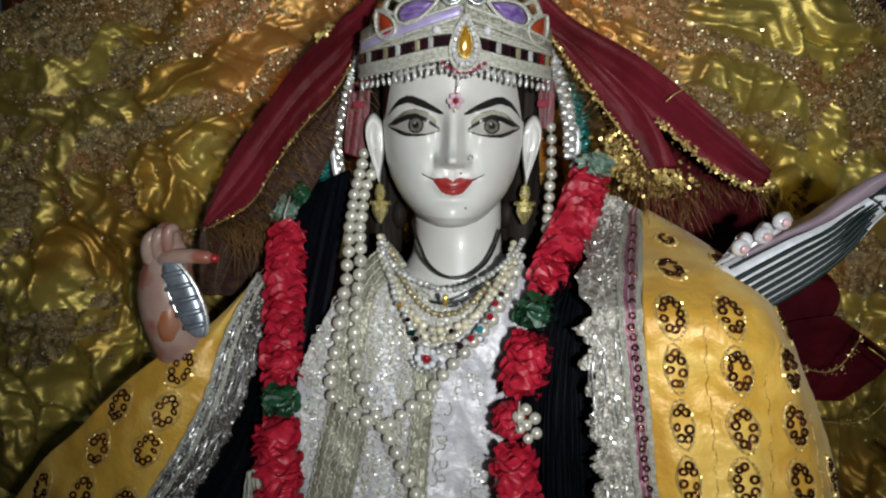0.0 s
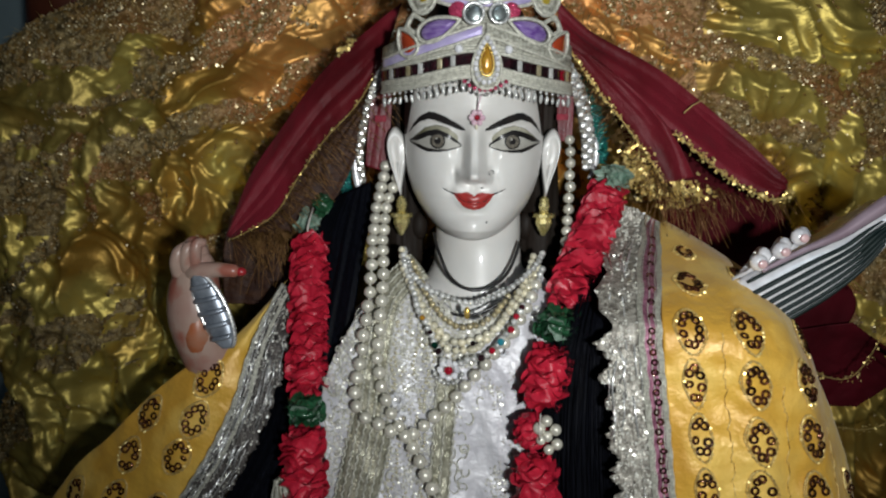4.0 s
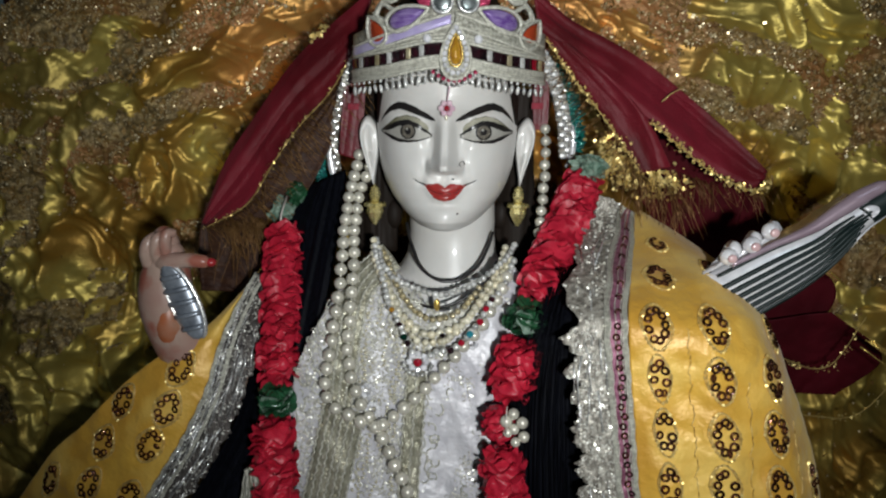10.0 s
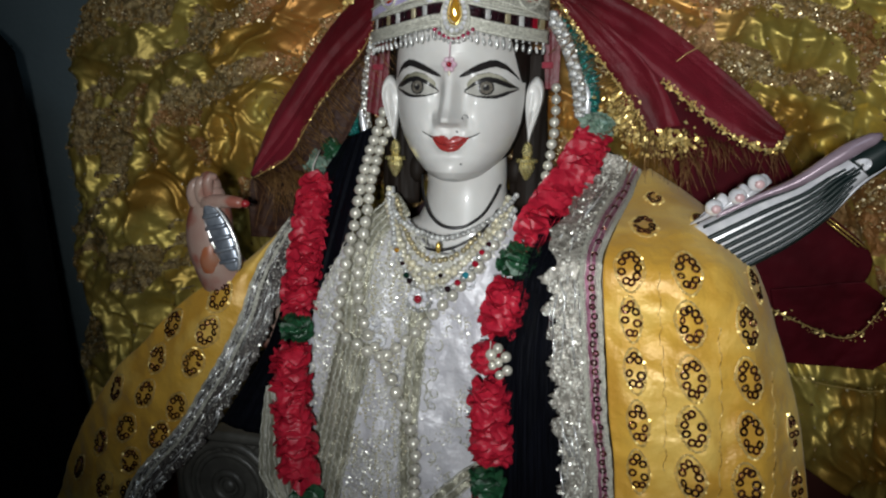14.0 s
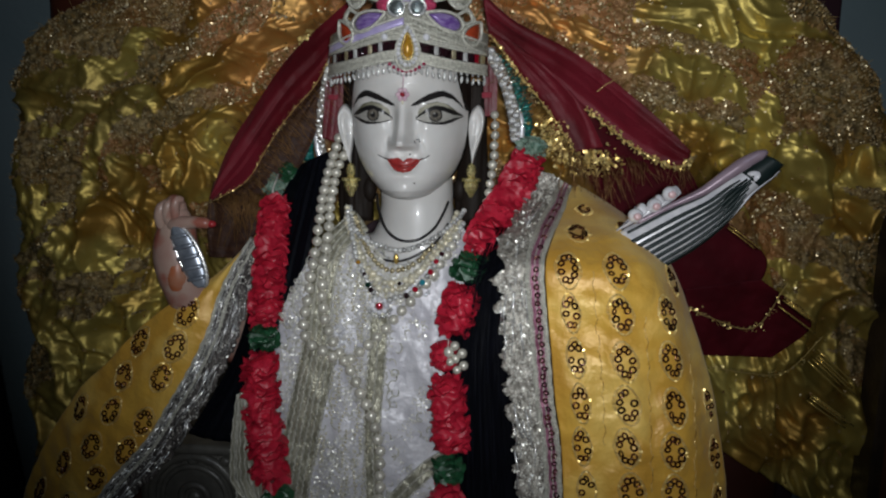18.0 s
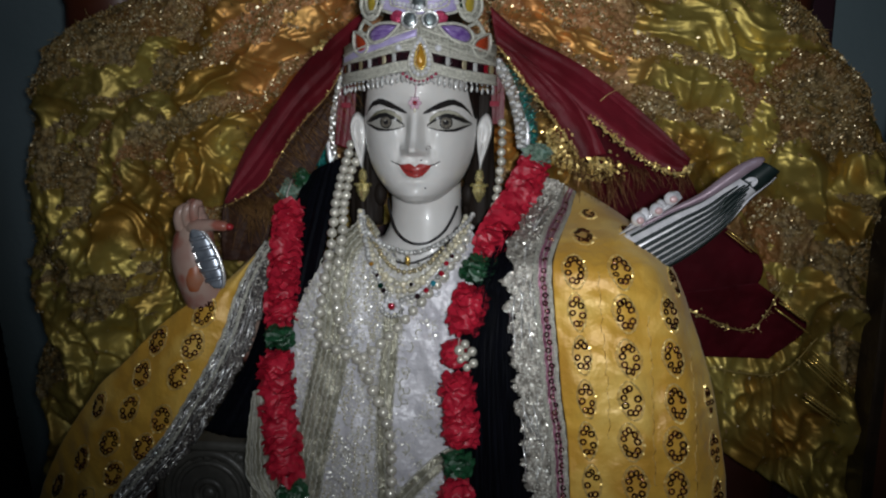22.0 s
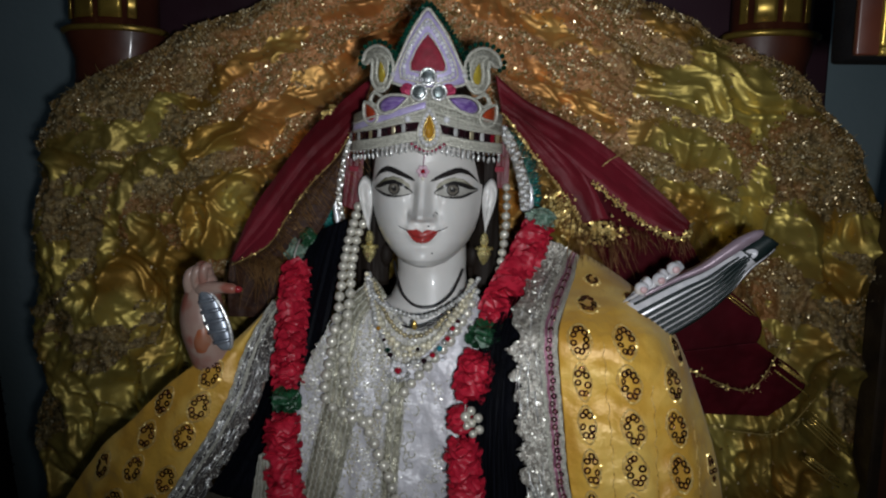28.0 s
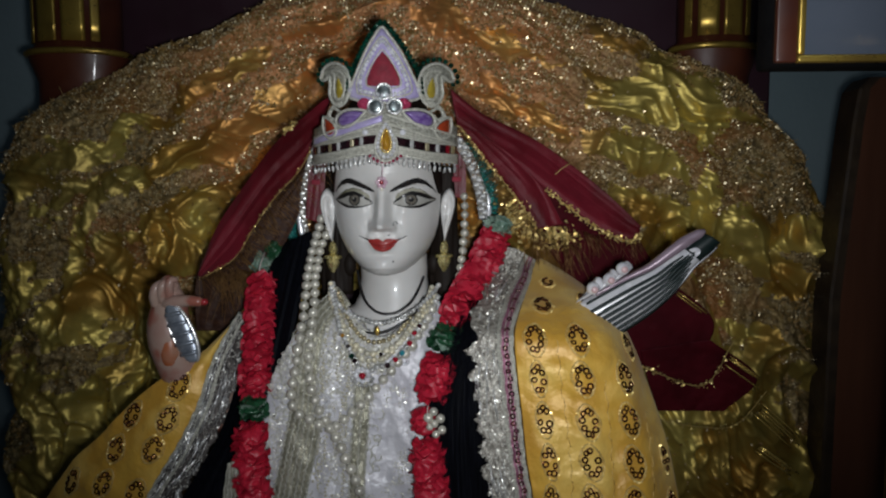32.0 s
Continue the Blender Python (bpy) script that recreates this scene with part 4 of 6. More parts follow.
def left_sag(x, z, u, v):
    return 2.5 * nz(x * 0.03, z * 0.03, 84) - 5 * math.sin(u * 3.1) + 1.4 * nz(x * 0.09, z * 0.09, 85) + 1.0 * (1 - 2 * abs(nz(x * 0.05, z * 0.05, 86)))


L_TOP = [(-106, 441, -19), (-119, 422, -36), (-131, 411, -48), (-152, 403, -61), (-176, 401, -80), (-202, 402, -106), (-226, 404, -128), (-262, 406, -180), (-290, 410, -240)]
L_LOW = [(-109, 438, -25), (-116, 420, -42), (-121, 406, -60), (-126, 398, -80), (-138, 394, -106), (-154, 391, -132), (-170, 390, -157), (-205, 390, -198), (-222, 388, -240)]
l_rows, sh = loft3(L_TOP, L_LOW, 60, 90, left_sag, 2.5)
part("panel", sh, YELLOW, shawl, "side panel of yellow satin")


def edging(path, depth, wide, scallop, seed, inward):
    """A lace border along a path, in bands, with a scalloped outer edge."""
    n = 260
    p = spline(path, n)
    t = np.gradient(p, axis=0)
    t /= np.linalg.norm(t, axis=1)[:, None]
    side = np.stack([t[:, 1], -t[:, 0]], 1) * inward
    length = path_length(path)
    # the left border (inward < 0) takes the lace copy coloured in shade
    bands = [(0.0, 0.08, ROPE, 2.4), (0.08, 0.33, ZARI_PINK if inward > 0 else ZARI_SHADED, 2.0), (0.33, 0.40, ROPE, 2.6), (0.40, 1.0, ZARI if inward > 0 else ZARI_SHADED, 1.6)]
    for a, b, m, lift in bands:
        rows = []
        for k in range(n):
            s = k / (n - 1) * length
            taper = min(1, 0.8 + 1.2 * k / n) * (1 - 0.22 * max(0, k / n - 0.35))
            row = []
            for i in range(7):
                w = (a + (b - a) * i / 6) * wide * taper
                if b == 1.0:
                    w += (i / 6) * scallop * (abs(math.sin(s * math.pi / 12 + 1.2 * nz(s * 0.05, seed))) ** 0.6 - 0.6 + 0.9 * nz(s * 0.14, seed, 5) + 0.8 * nz(s * 0.6, seed, 7))
                q = p[k] + side[k] * w
                row.append((q[0], depth(q[0], q[1]) - lift + 0.8 * nz(q[0] * 0.3, q[1] * 0.3, seed), q[1]))
            rows.append(row)
        rows = np.array(rows)
        part("lace_band", grid(rows, 1.2), m, shawl, "silver lace band")
        if b < 1.0:
            q = Shape()
            for off in (0.1, 0.5, 0.9):
                tube(q, [np.array(place_on(rows, off, v)) + (0.3 * math.sin(v * 150), -0.5, 0) for v in np.linspace(0, 1, 140)], 0.32, 4)
            part("lace_cord", q, ROPE, shawl, "shiny silver cord", True, "stuff")
        if m is ZARI or m is ZARI_SHADED:
            spots = [place_on(rows, random.random(), random.random()) for _ in range(1500 if inward > 0 else 500)]
            part("lace_glitter", bits(Shape(), spots, 1.6, 0.55, lift=1.0), SILVER_BITS, shawl, "silver glitter on lace", False, "stuff")
            streaks = Shape()
            for _ in range(70 if inward < 0 else 40):
                u0, v0, dv = random.random(), random.uniform(0, 0.93), random.uniform(0.03, 0.09)
                tube(streaks, [np.array(place_on(rows, min(1, max(0, u0 + random.gauss(0, 0.05) * q)), min(1, v0 + dv * q))) + (0, -1.2, 0) for q in (0, 0.5, 1)], random.uniform(0.25, 0.55), 4)
            part("tinsel", streaks, SILVER, shawl, "silver tinsel threads", True, "stuff")
        if m is ZARI_PINK:
            spots = [place_on(rows, random.uniform(0.22, 0.5), v) for v in np.linspace(0.04, 0.98, 56)]
            for x, y, z in spots:
                piece("sequin", SEQ, shawl, x, y - 0.8, z, Euler((random.gauss(0, 0.2), 0, random.gauss(0, 0.2))), 1.9)


def right_edge(x, z):
    return float(np.interp(-z, [-18, -4, 6, 19, 42, 68, 96, 162, 240], [454, 414, 378, 354, 349, 346, 343, 338, 334])) - 1.0 - 0.14 * (x - 100)


def left_edge(x, z):
    return float(np.interp(-z, [19, 36, 48, 61, 80, 106, 240], [439, 420, 409, 402, 397, 392, 387]))


edging([(117, 19), (109, 5), (100, -6), (94.5, -19), (96, -42), (99, -68), (102, -96), (106, -120), (109, -162), (113, -240)], right_edge, 25.5, 6, 90, 1)
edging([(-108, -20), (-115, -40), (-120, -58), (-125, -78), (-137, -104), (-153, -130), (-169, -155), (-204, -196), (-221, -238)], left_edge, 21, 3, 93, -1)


def sheet_uv(rows, x, z):
    """Sheet coordinates whose point lies nearest to (x, z)."""
    a = rows
    d = (a[:, :, 0] - x) ** 2 + (a[:, :, 2] - z) ** 2
    j, i = np.unravel_index(d.argmin(), d.shape)
    return i / (a.shape[1] - 1), j / (a.shape[0] - 1)


def motif(rows, u, v, turn, size, wide=1.0):
    """A ring of sequins in a pointed oval of gold thread, laid along the sheet."""
    e = 0.02
    tu = (place_on(rows, min(1, u + e), v) - place_on(rows, max(0, u - e), v)) / (min(1, u + e) - max(0, u - e))
    tv = (place_on(rows, u, min(1, v + e)) - place_on(rows, u, max(0, v - e))) / (min(1, v + e) - max(0, v - e))
    normal = Vector(np.cross(tu, tv)).normalized()
    normal = -normal if normal.y > 0 else normal
    face = Vector((0, -1, 0)).rotation_difference(normal)
    if turn is None:
        ex, ez = tu / np.linalg.norm(tu), -tv / np.linalg.norm(tv)
    else:
        ex, ez = np.array([math.cos(turn), 0, math.sin(turn)]), np.array([-math.sin(turn), 0, math.cos(turn)])
    plane = np.stack([tu, tv], 1)

    def on(lx, lz, lift):
        du, dv = np.linalg.lstsq(plane, ex * lx + ez * lz, rcond=None)[0]
        return np.array(place_on(rows, min(1, max(0, u + du)), min(1, max(0, v + dv)))) + np.array(normal) * lift

    n = 9 if wide > 0.8 else 7
    for k in range(n):
        a = 2 * math.pi * k / n + math.pi / 2 + random.gauss(0, 0.07)
        if random.random() < 0.05:
            continue
        p = on(4.1 * size * math.cos(a) * wide, 7.5 * size * math.sin(a), 1.3)
        piece("sequin", SEQ, shawl, *p, face @ Euler((random.gauss(0, 0.2), random.uniform(0, 6), random.gauss(0, 0.2))).to_quaternion(), 2.3 * size * random.uniform(0.92, 1.08))
    for grow in (1.0, 1.16):
        pts = []
        for k in range(28):
            a = 2 * math.pi * k / 28
            pts.append(on(6.9 * size * wide * grow * math.sin(a) * (1 - 0.2 * abs(math.cos(a))), 11.3 * size * (1.0 if grow == 1.0 else 1.04) * math.cos(a), 0.5 + 0.2 * random.random()))
        tube(EMB, pts, 0.26, 4, closed=True)
        bits(EMBITS, [p for p in pts if random.random() < 0.9], 1.3, 0.5, lift=0.6)


EMB, EMBITS = Shape(), Shape()


RIGHT_MOTIFS = [[(122, 6), (115.5, -5), (108, -20), (110.5, -45), (114, -69), (117, -95), (119, -119), (122, -146), (124, -171), (126, -196)],
                [(145, -3), (134, -21), (137, -45), (140, -71), (142, -95), (143.5, -118), (147, -144), (149, -169), (151, -194)],
                [(170.5, -30), (164.5, -46), (167, -71), (169, -97), (169.5, -121), (171, -146), (173, -171), (175, -196)],
                [(193, -102), (196, -130), (199, -157), (202, -183)]]
for column, places in enumerate(RIGHT_MOTIFS):
    for k, (x, z) in enumerate(places):
        u, v = sheet_uv(r_rows, x, z)
        motif(r_rows, min(u, 0.93), v, None, 0.7 if column == 0 and k == 0 else 0.85 if k == 0 else 1.0, 0.72 if column == 0 and k > 2 else 0.7 if column == 3 else 1.0)
for x, z in ((-138.5, -66), (-146.5, -90), (-174, -88), (-186, -112), (-157, -111), (-195, -137), (-169.5, -141), (-211, -163), (-184, -164), (-208, -187), (-222, -140), (-236, -180), (-232, -208), (-206, -212), (-258, -205)):
    u, v = sheet_uv(l_rows, x, z)
    motif(l_rows, u, v, -0.5, 1.0)
for column in (0, 1, 2):
    a = np.array(RIGHT_MOTIFS[column][2:7], float)
    b = np.array(RIGHT_MOTIFS[min(column + 1, 2)][1:6], float) if column < 2 else a + (13, 0)
    mid = spline((a + b) / 2 if column < 2 else b, 90)
    tube(EMB, [np.array(place_on(r_rows, *sheet_uv(r_rows, x + 0.6 * math.sin(z * 0.5), z))) + (0, -0.3, 0) for x, z in mid], 0.22, 4)
part("embroidery", EMB, GOLD_THREAD, shawl, "gold thread ovals", True, "stuff")
part("embroidery_glitter", EMBITS, GOLD_BITS, shawl, "gold glints", False, "stuff")

# ---- red veil behind the head ----
veil = thing("veil", "maroon chiffon veil with gold trim and fringe hanging behind the head", "veil", 5, 470, 20)


def veil_sheet(name, left, right, y0, y1, seed, material=VEIL, label="", amp=2.2):
    """A hanging sheet between two edges; those without a depth run from y0 to y1."""
    def deep(pts):
        n = len(pts) - 1
        return [p if len(p) == 3 else (p[0], y0 + (y1 - y0) * i / n, p[1]) for i, p in enumerate(pts)]

    rows, sh = loft3(deep(left), deep(right), 60, 70, lambda x, z, u, v: amp * (1.2 * nz(u * 2.4, v * 1.1, seed) + 0.9 * (1 - 2.4 * abs(nz(u * 2.6 + 0.5 * v, v * 0.9, seed + 2))) + 0.16 * nz(u * 9, v * 2.4, seed + 4) + 0.25 * nz(x * 0.15, z * 0.15, seed + 6)), 0.7)
    part(name, sh, material, veil, label)
    return rows


def fringe(pts, direction, length, count, seed, name="fringe", r=0.16, spread=0.35, material=FRINGE, label="brown gold fringe threads", droop=0.25):
    rnd = random.Random(seed)
    p = spline(pts, 200)
    s = Shape()
    d = np.array(direction, float)
    d /= np.linalg.norm(d)
    for _ in range(count):
        a = p[rnd.randrange(200)] + np.array([rnd.gauss(0, 0.5), rnd.gauss(0, 0.6), rnd.gauss(0, 0.5)])
        e = d + np.array([rnd.gauss(0, spread), rnd.gauss(-0.1, spread), rnd.gauss(0, spread)])
        n = length * rnd.uniform(0.5, 1.15)
        tube(s, [a, a + e * n * 0.5 + (0, -0.5, 0), a + e * n + (0, 0, -droop * n * 0.5)], r, 3)
    part(name, s, material, veil, label, True, "stuff")


def trim(pts, size, count, seed, width=2.0, name="gold_trim"):
    """A strip of bright gold bits along an edge."""
    rnd = random.Random(seed)
    p = spline(pts, 200)
    spots = [tuple(p[rnd.randrange(200)] + np.array([rnd.gauss(0, width), rnd.gauss(-0.6, 0.5), rnd.gauss(0, width)])) for _ in range(count)]
    s = Shape()
    tube(s, p[::4], 0.35, 5)
    bits(s, spots, size, 0.5, lift=0.6)
    part(name, s, GOLD_BITS, veil, "glittering gold trim", False, "stuff")


def with_y(pts, y0, y1):
    n = len(pts)
    if len(pts[0]) == 3:
        return [(p[0], p[1] - 3, p[2]) for p in pts]
    return [(x, y0 + (y1 - y0) * i / (n - 1), z) for i, (x, z) in enumerate(pts)]


UP_R = [(52, 458, 149), (75, 468, 132), (105, 474, 118), (127, 478, 106), (154, 482, 87), (179, 478, 66), (202, 472, 43)]
LOW_R = [(58, 458, 118), (95, 464, 97), (127, 466, 71), (145, 466, 57), (164, 468, 43), (190, 469, 32), (199, 470, 36)]
veil_sheet("veil_fold", UP_R, LOW_R, 440, 484, 100)
FLAP_L = [(58, 454, 120), (65, 455, 112), (77, 454, 96), (94, 452, 76), (109, 450, 56), (118, 448, 42)]
veil_sheet("veil_fold", FLAP_L, [(75, 456, 116), (95, 458, 101), (114, 458, 84), (126, 457, 69), (132, 455, 58), (138, 454, 46)], 436, 464, 103)
# the two lower sheets are the same veil, coloured darker for shade
veil_sheet("veil_fold", [(96, 84), (118, 44), (146, 4), (178, -40), (214, -82)], [(188, 58), (206, 34), (230, 0), (278, -42), (262, -88)], 492, 530, 106, VEIL_SHADED, "maroon under layer of the veil, shaded in its colour")
veil_sheet("veil_fold", [(214, -66), (222, -92), (236, -126)], [(272, -56), (318, -92), (294, -126)], 512, 535, 109, VEIL_SHADED, "maroon under layer of the veil, shaded in its colour")
fringe(with_y(FLAP_L, 435, 460), (-0.75, -0.2, -0.45), 13, 130, 1)
fringe(with_y(UP_R, 439, 483), (0.2, -0.2, 0.8), 8, 150, 2)
fringe(with_y([(110, 52), (122, 40), (140, 34), (150, 30)], 452, 458), (0.15, -0.3, -1), 26, 70, 3, r=0.2)
fringe(with_y([(142, 44), (166, 36), (190, 33), (204, 40)], 470, 480), (0.3, -0.3, -0.9), 18, 60, 4, r=0.18)
trim(with_y(FLAP_L, 434, 459), 1.5, 220, 5, 1.0)
trim([(126, 459, 71), (145, 461, 57), (164, 463, 43), (190, 464, 32), (200, 464, 38)], 1.9, 230, 6, 1.4)
trim(with_y([(98, 60), (108, 44), (124, 36), (146, 34)], 452, 462), 2.8, 520, 7, 4.5)
trim(with_y([(206, -72), (228, -82), (262, -89), (284, -52)], 494, 492), 1.7, 90, 8, 1.6)
trim(with_y([(226, -122), (262, -128), (292, -126), (318, -96)], 500, 503), 1.7, 70, 9, 1.6)
for k, (x, z, dx, dz, n) in enumerate(((231, -9, 24, -18, 3), (273, -62, 28, -20, 5), (298, -103, 31, -28, 6), (298, -134, 38, -26, 4))):
    s = Shape()
    for j in range(n):
        o = (j - n / 2) * 2.2
        ox, oz = o * 0.5 + random.gauss(0, 1.5), o * 0.7 + random.gauss(0, 1)
        f = random.uniform(0.6, 1.0)
        rows = np.array([[(x + ox + dx * f * t - dz * 0.02 * w, 470 - 3 * math.sin(t * 3) + random.uniform(-0.4, 0.4), z + oz + dz * f * t + dx * 0.03 * w) for w in (0, 1)] for t in np.linspace(0, 1, 6)])
        g = grid(rows, 0.4)
        s.add(g.v, g.f)
    part("tinsel", s, GOLD, veil, "flat gold tinsel strips", True, "stuff")
UP_L = [(-39, 462, 147), (-55, 466, 136), (-89, 472, 108), (-117, 474, 72), (-138, 474, 42), (-154, 470, 4)]
LOW_L = [(-50, 458, 112), (-65, 460, 87), (-86, 462, 65), (-102, 462, 43), (-119, 462, 18), (-149, 466, 1)]
veil_sheet("veil_fold", UP_L, LOW_L, 440, 470, 112)
NET_R = [(-47, 462, 112), (-54, 464, 92), (-64, 466, 64), (-76, 468, 38), (-92, 470, 12), (-98, 472, -2)]
veil_sheet("veil_net", LOW_L, NET_R, 446, 468, 115, VEIL_FINE, "brown gold net edge")
fringe(with_y(LOW_L, 440, 466), (0.75, -0.2, -0.5), 20, 210, 10, r=0.16)
veil_sheet("veil_net", [(-152, 16), (-158, -10), (-160, -44)], [(-84, 12), (-88, -10), (-94, -44)], 474, 478, 116, VEIL_FINE, "brown gold net edge")
fringe([(-134, 462, 6), (-118, 464, 8), (-96, 466, 6)], (0.25, -0.3, -1), 24, 150, 13, r=0.17)
fringe(with_y(UP_L, 439, 468), (-0.5, -0.2, 0.5), 5, 120, 11)
trim(with_y(LOW_L, 439, 465), 1.2, 130, 12, 0.8)
trim([(-68, 460, 123), (-72, 460, 120), (-77, 461, 117)], 2.6, 26, 14, 1.2)
part("loose_thread", tube(Shape(), [(134, 472, 84), (139, 473, 88.5), (147, 474, 93)], 0.4, 5), GOLD_THREAD, veil, "loose pale gold thread")
for left, right in (([(-53, 112), (-57, 84), (-60, 50)], [(-44, 112), (-44, 84), (-47, 46)]), ([(52, 112), (54, 90), (56, 66)], [(62, 112), (64, 90), (64, 66)])):
    veil_sheet("ribbon", left, right, 452, 454, 118, DARK_RIBBON, "dark red ribbon beside the ear", 0.3)
for x, z in ((-50, 78), (57, 80)):
    part("tag", box(x - 3.4, x + 3.4, 447.5, 449, z - 1.9, z + 1.9, 0.5), VELVET, veil, "small bright red ribbon tag")

# ---- crown ----
crown = thing("crown", "embroidered silver and lavender crown with stones and beads on the head", "crown", 9.5, 430, 90)
CX, CR, EX = 6.0, 56.5, 9.6


def cy(x, z, h=0.0):
    a = max(-0.93, min(0.93, (x - CX) / CR))
    return 391 + CR * (1 - math.sqrt(1 - a * a)) - h + 0.02 * (z - 100)


def plate(outline, h0, h1, dome=0.0):
    """A raised plate on the crown's curve from a closed outline of (x, z)."""
    o = np.array(outline, float)
    c = o.mean(0)
    n, rings = len(o), (1.0, 0.86, 0.55, 0.0)
    v, f = [], []
    for q in o:
        v.append(at(q[0], cy(q[0], q[1], h0), q[1]))
    for k, r in enumerate(rings[:-1]):
        for q in o:
            p = c + (q - c) * r
            v.append(at(p[0], cy(p[0], p[1], h1 + dome * (1 - r * r) - (0.4 if k == 0 else 0)), p[1]))
    v.append(at(c[0], cy(c[0], c[1], h1 + dome), c[1]))
    for k in range(3):
        for i in range(n):
            j = (i + 1) % n
            f.append((k * n + i, k * n + j, (k + 1) * n + j, (k + 1) * n + i))
    for i in range(n):
        f.append((3 * n + i, 3 * n + (i + 1) % n, 4 * n))
    f.append(tuple(range(n))[::-1])
    return Shape().add(v, f)


def drop(cx, cz, w, h, turn=0.0, n=36):
    """A teardrop outline, point upwards before the turn."""
    out = []
    for k in range(n):
        t = 2 * math.pi * k / n
        x, z = w * math.sin(t) * math.sin(t / 2) ** 0.9 if t <= math.pi else -w * math.sin(2 * math.pi - t) * math.sin((2 * math.pi - t) / 2) ** 0.9, h * math.cos(t)
        out.append((cx + x * math.cos(turn) - z * math.sin(turn), cz + x * math.sin(turn) + z * math.cos(turn)))
    return out


def rope(pts, r, h, closed=True, material=ROPE, label="twisted silver rope", name="rope"):
    p = np.array(list(pts) + ([pts[0]] if closed else []), float)
    q = spline(p, max(24, int(path_length(p) / 0.9)))
    if closed:
        q = q[:-1]
    rr = [r * (0.86 + 0.2 * abs(math.sin(i * 1.1))) for i in range(len(q))]
    part(name, tube(Shape(), [(x, cy(x, z, h), z) for x, z in q], rr, 7, closed=closed), material, crown, label)


def beads_along(pts, mesh, name, r, gap, h, closed=True, parent=None, depth=None):
    p = np.array(list(pts) + ([pts[0]] if closed else []), float)
    n = max(3, int(path_length(p) / gap) + (0 if closed else 1))
    q = spline(p, n + 1 if closed else n)
    for x, z in (q[:-1] if closed else q):
        piece(name, mesh, parent or crown, x, (depth or cy)(x, z, h) if depth is None else depth(x, z), z, Euler((random.random(), random.random(), random.random())), r * random.uniform(0.92, 1.08))


STONE_MESH = unit_ball("rhinestone", STONE, 7, 5, True)
GREEN_MESH = unit_ball("green_bead", GREEN_GEM, 8, 6, True)
DROP_MESH = unit_ball("drop_bead", SILVER_BEAD, 8, 6)


def zb(x):
    return 90 + 6.5 * math.exp(-((x - CX) / 26) ** 2) + 0.6 * abs(x - CX) / 48


SPAN = np.linspace(-46, 58, 60)


def band(lo, hi, h, material, label, name="band", x0=-46.0, x1=58.0, n=80):
    rows = np.array([[(x, cy(x, 100, h + 0.9 * math.sin(math.pi * k / 5)), lo(x) + (hi(x) - lo(x)) * k / 5) for k in range(6)] for x in np.linspace(x0, x1, n)])
    part(name, grid(rows, 1.5), material, crown, label)


band(lambda x: zb(x), lambda x: 123 + 9 * bell(x - EX, 22) - 0.14 * abs(x - EX), -1.5, PLATE, "silver embroidered base")
band(lambda x: zb(x) + 0.2, lambda x: zb(x) + 5.6, 0.8, PLATE, "silver brim band")
rope([(x, zb(x) + 0.6) for x in SPAN], 1.1, 1.8, False)
rope([(x, zb(x) + 5.6) for x in SPAN], 1.0, 1.8, False)
for up in (2.0, 3.2, 4.4):
    rope([(x, zb(x) + up) for x in SPAN], 0.62, 1.75, False)
for up in (14.6, 16.2):
    rope([(x, zb(x) + up) for x in SPAN], 0.6, 0.3, False)
band(lambda x: zb(x) + 6.2, lambda x: zb(x) + 12.6, 0.2, DARK_GEM, "dark velvet band")
rope([(x, zb(x) + 13.0) for x in SPAN], 0.9, 1.6, False)
for k, x in enumerate(np.linspace(-43, 55, 30)):
    if abs(x - EX) < 12:
        continue
    z = zb(x) + 9.4
    s = plate([(x - 1.35, z - 2.7), (x + 1.35, z - 2.7), (x + 1.35, z + 2.7), (x - 1.35, z + 2.7)], 0.5, 1.8, 0.5)
    part("baguette_stone", s, (DARK_GEM, SILVER_BEAD, DARK_GEM, RED_GEM if k % 7 == 0 else DARK_GEM, PALE_GOLD)[k % 5], crown, "", False)
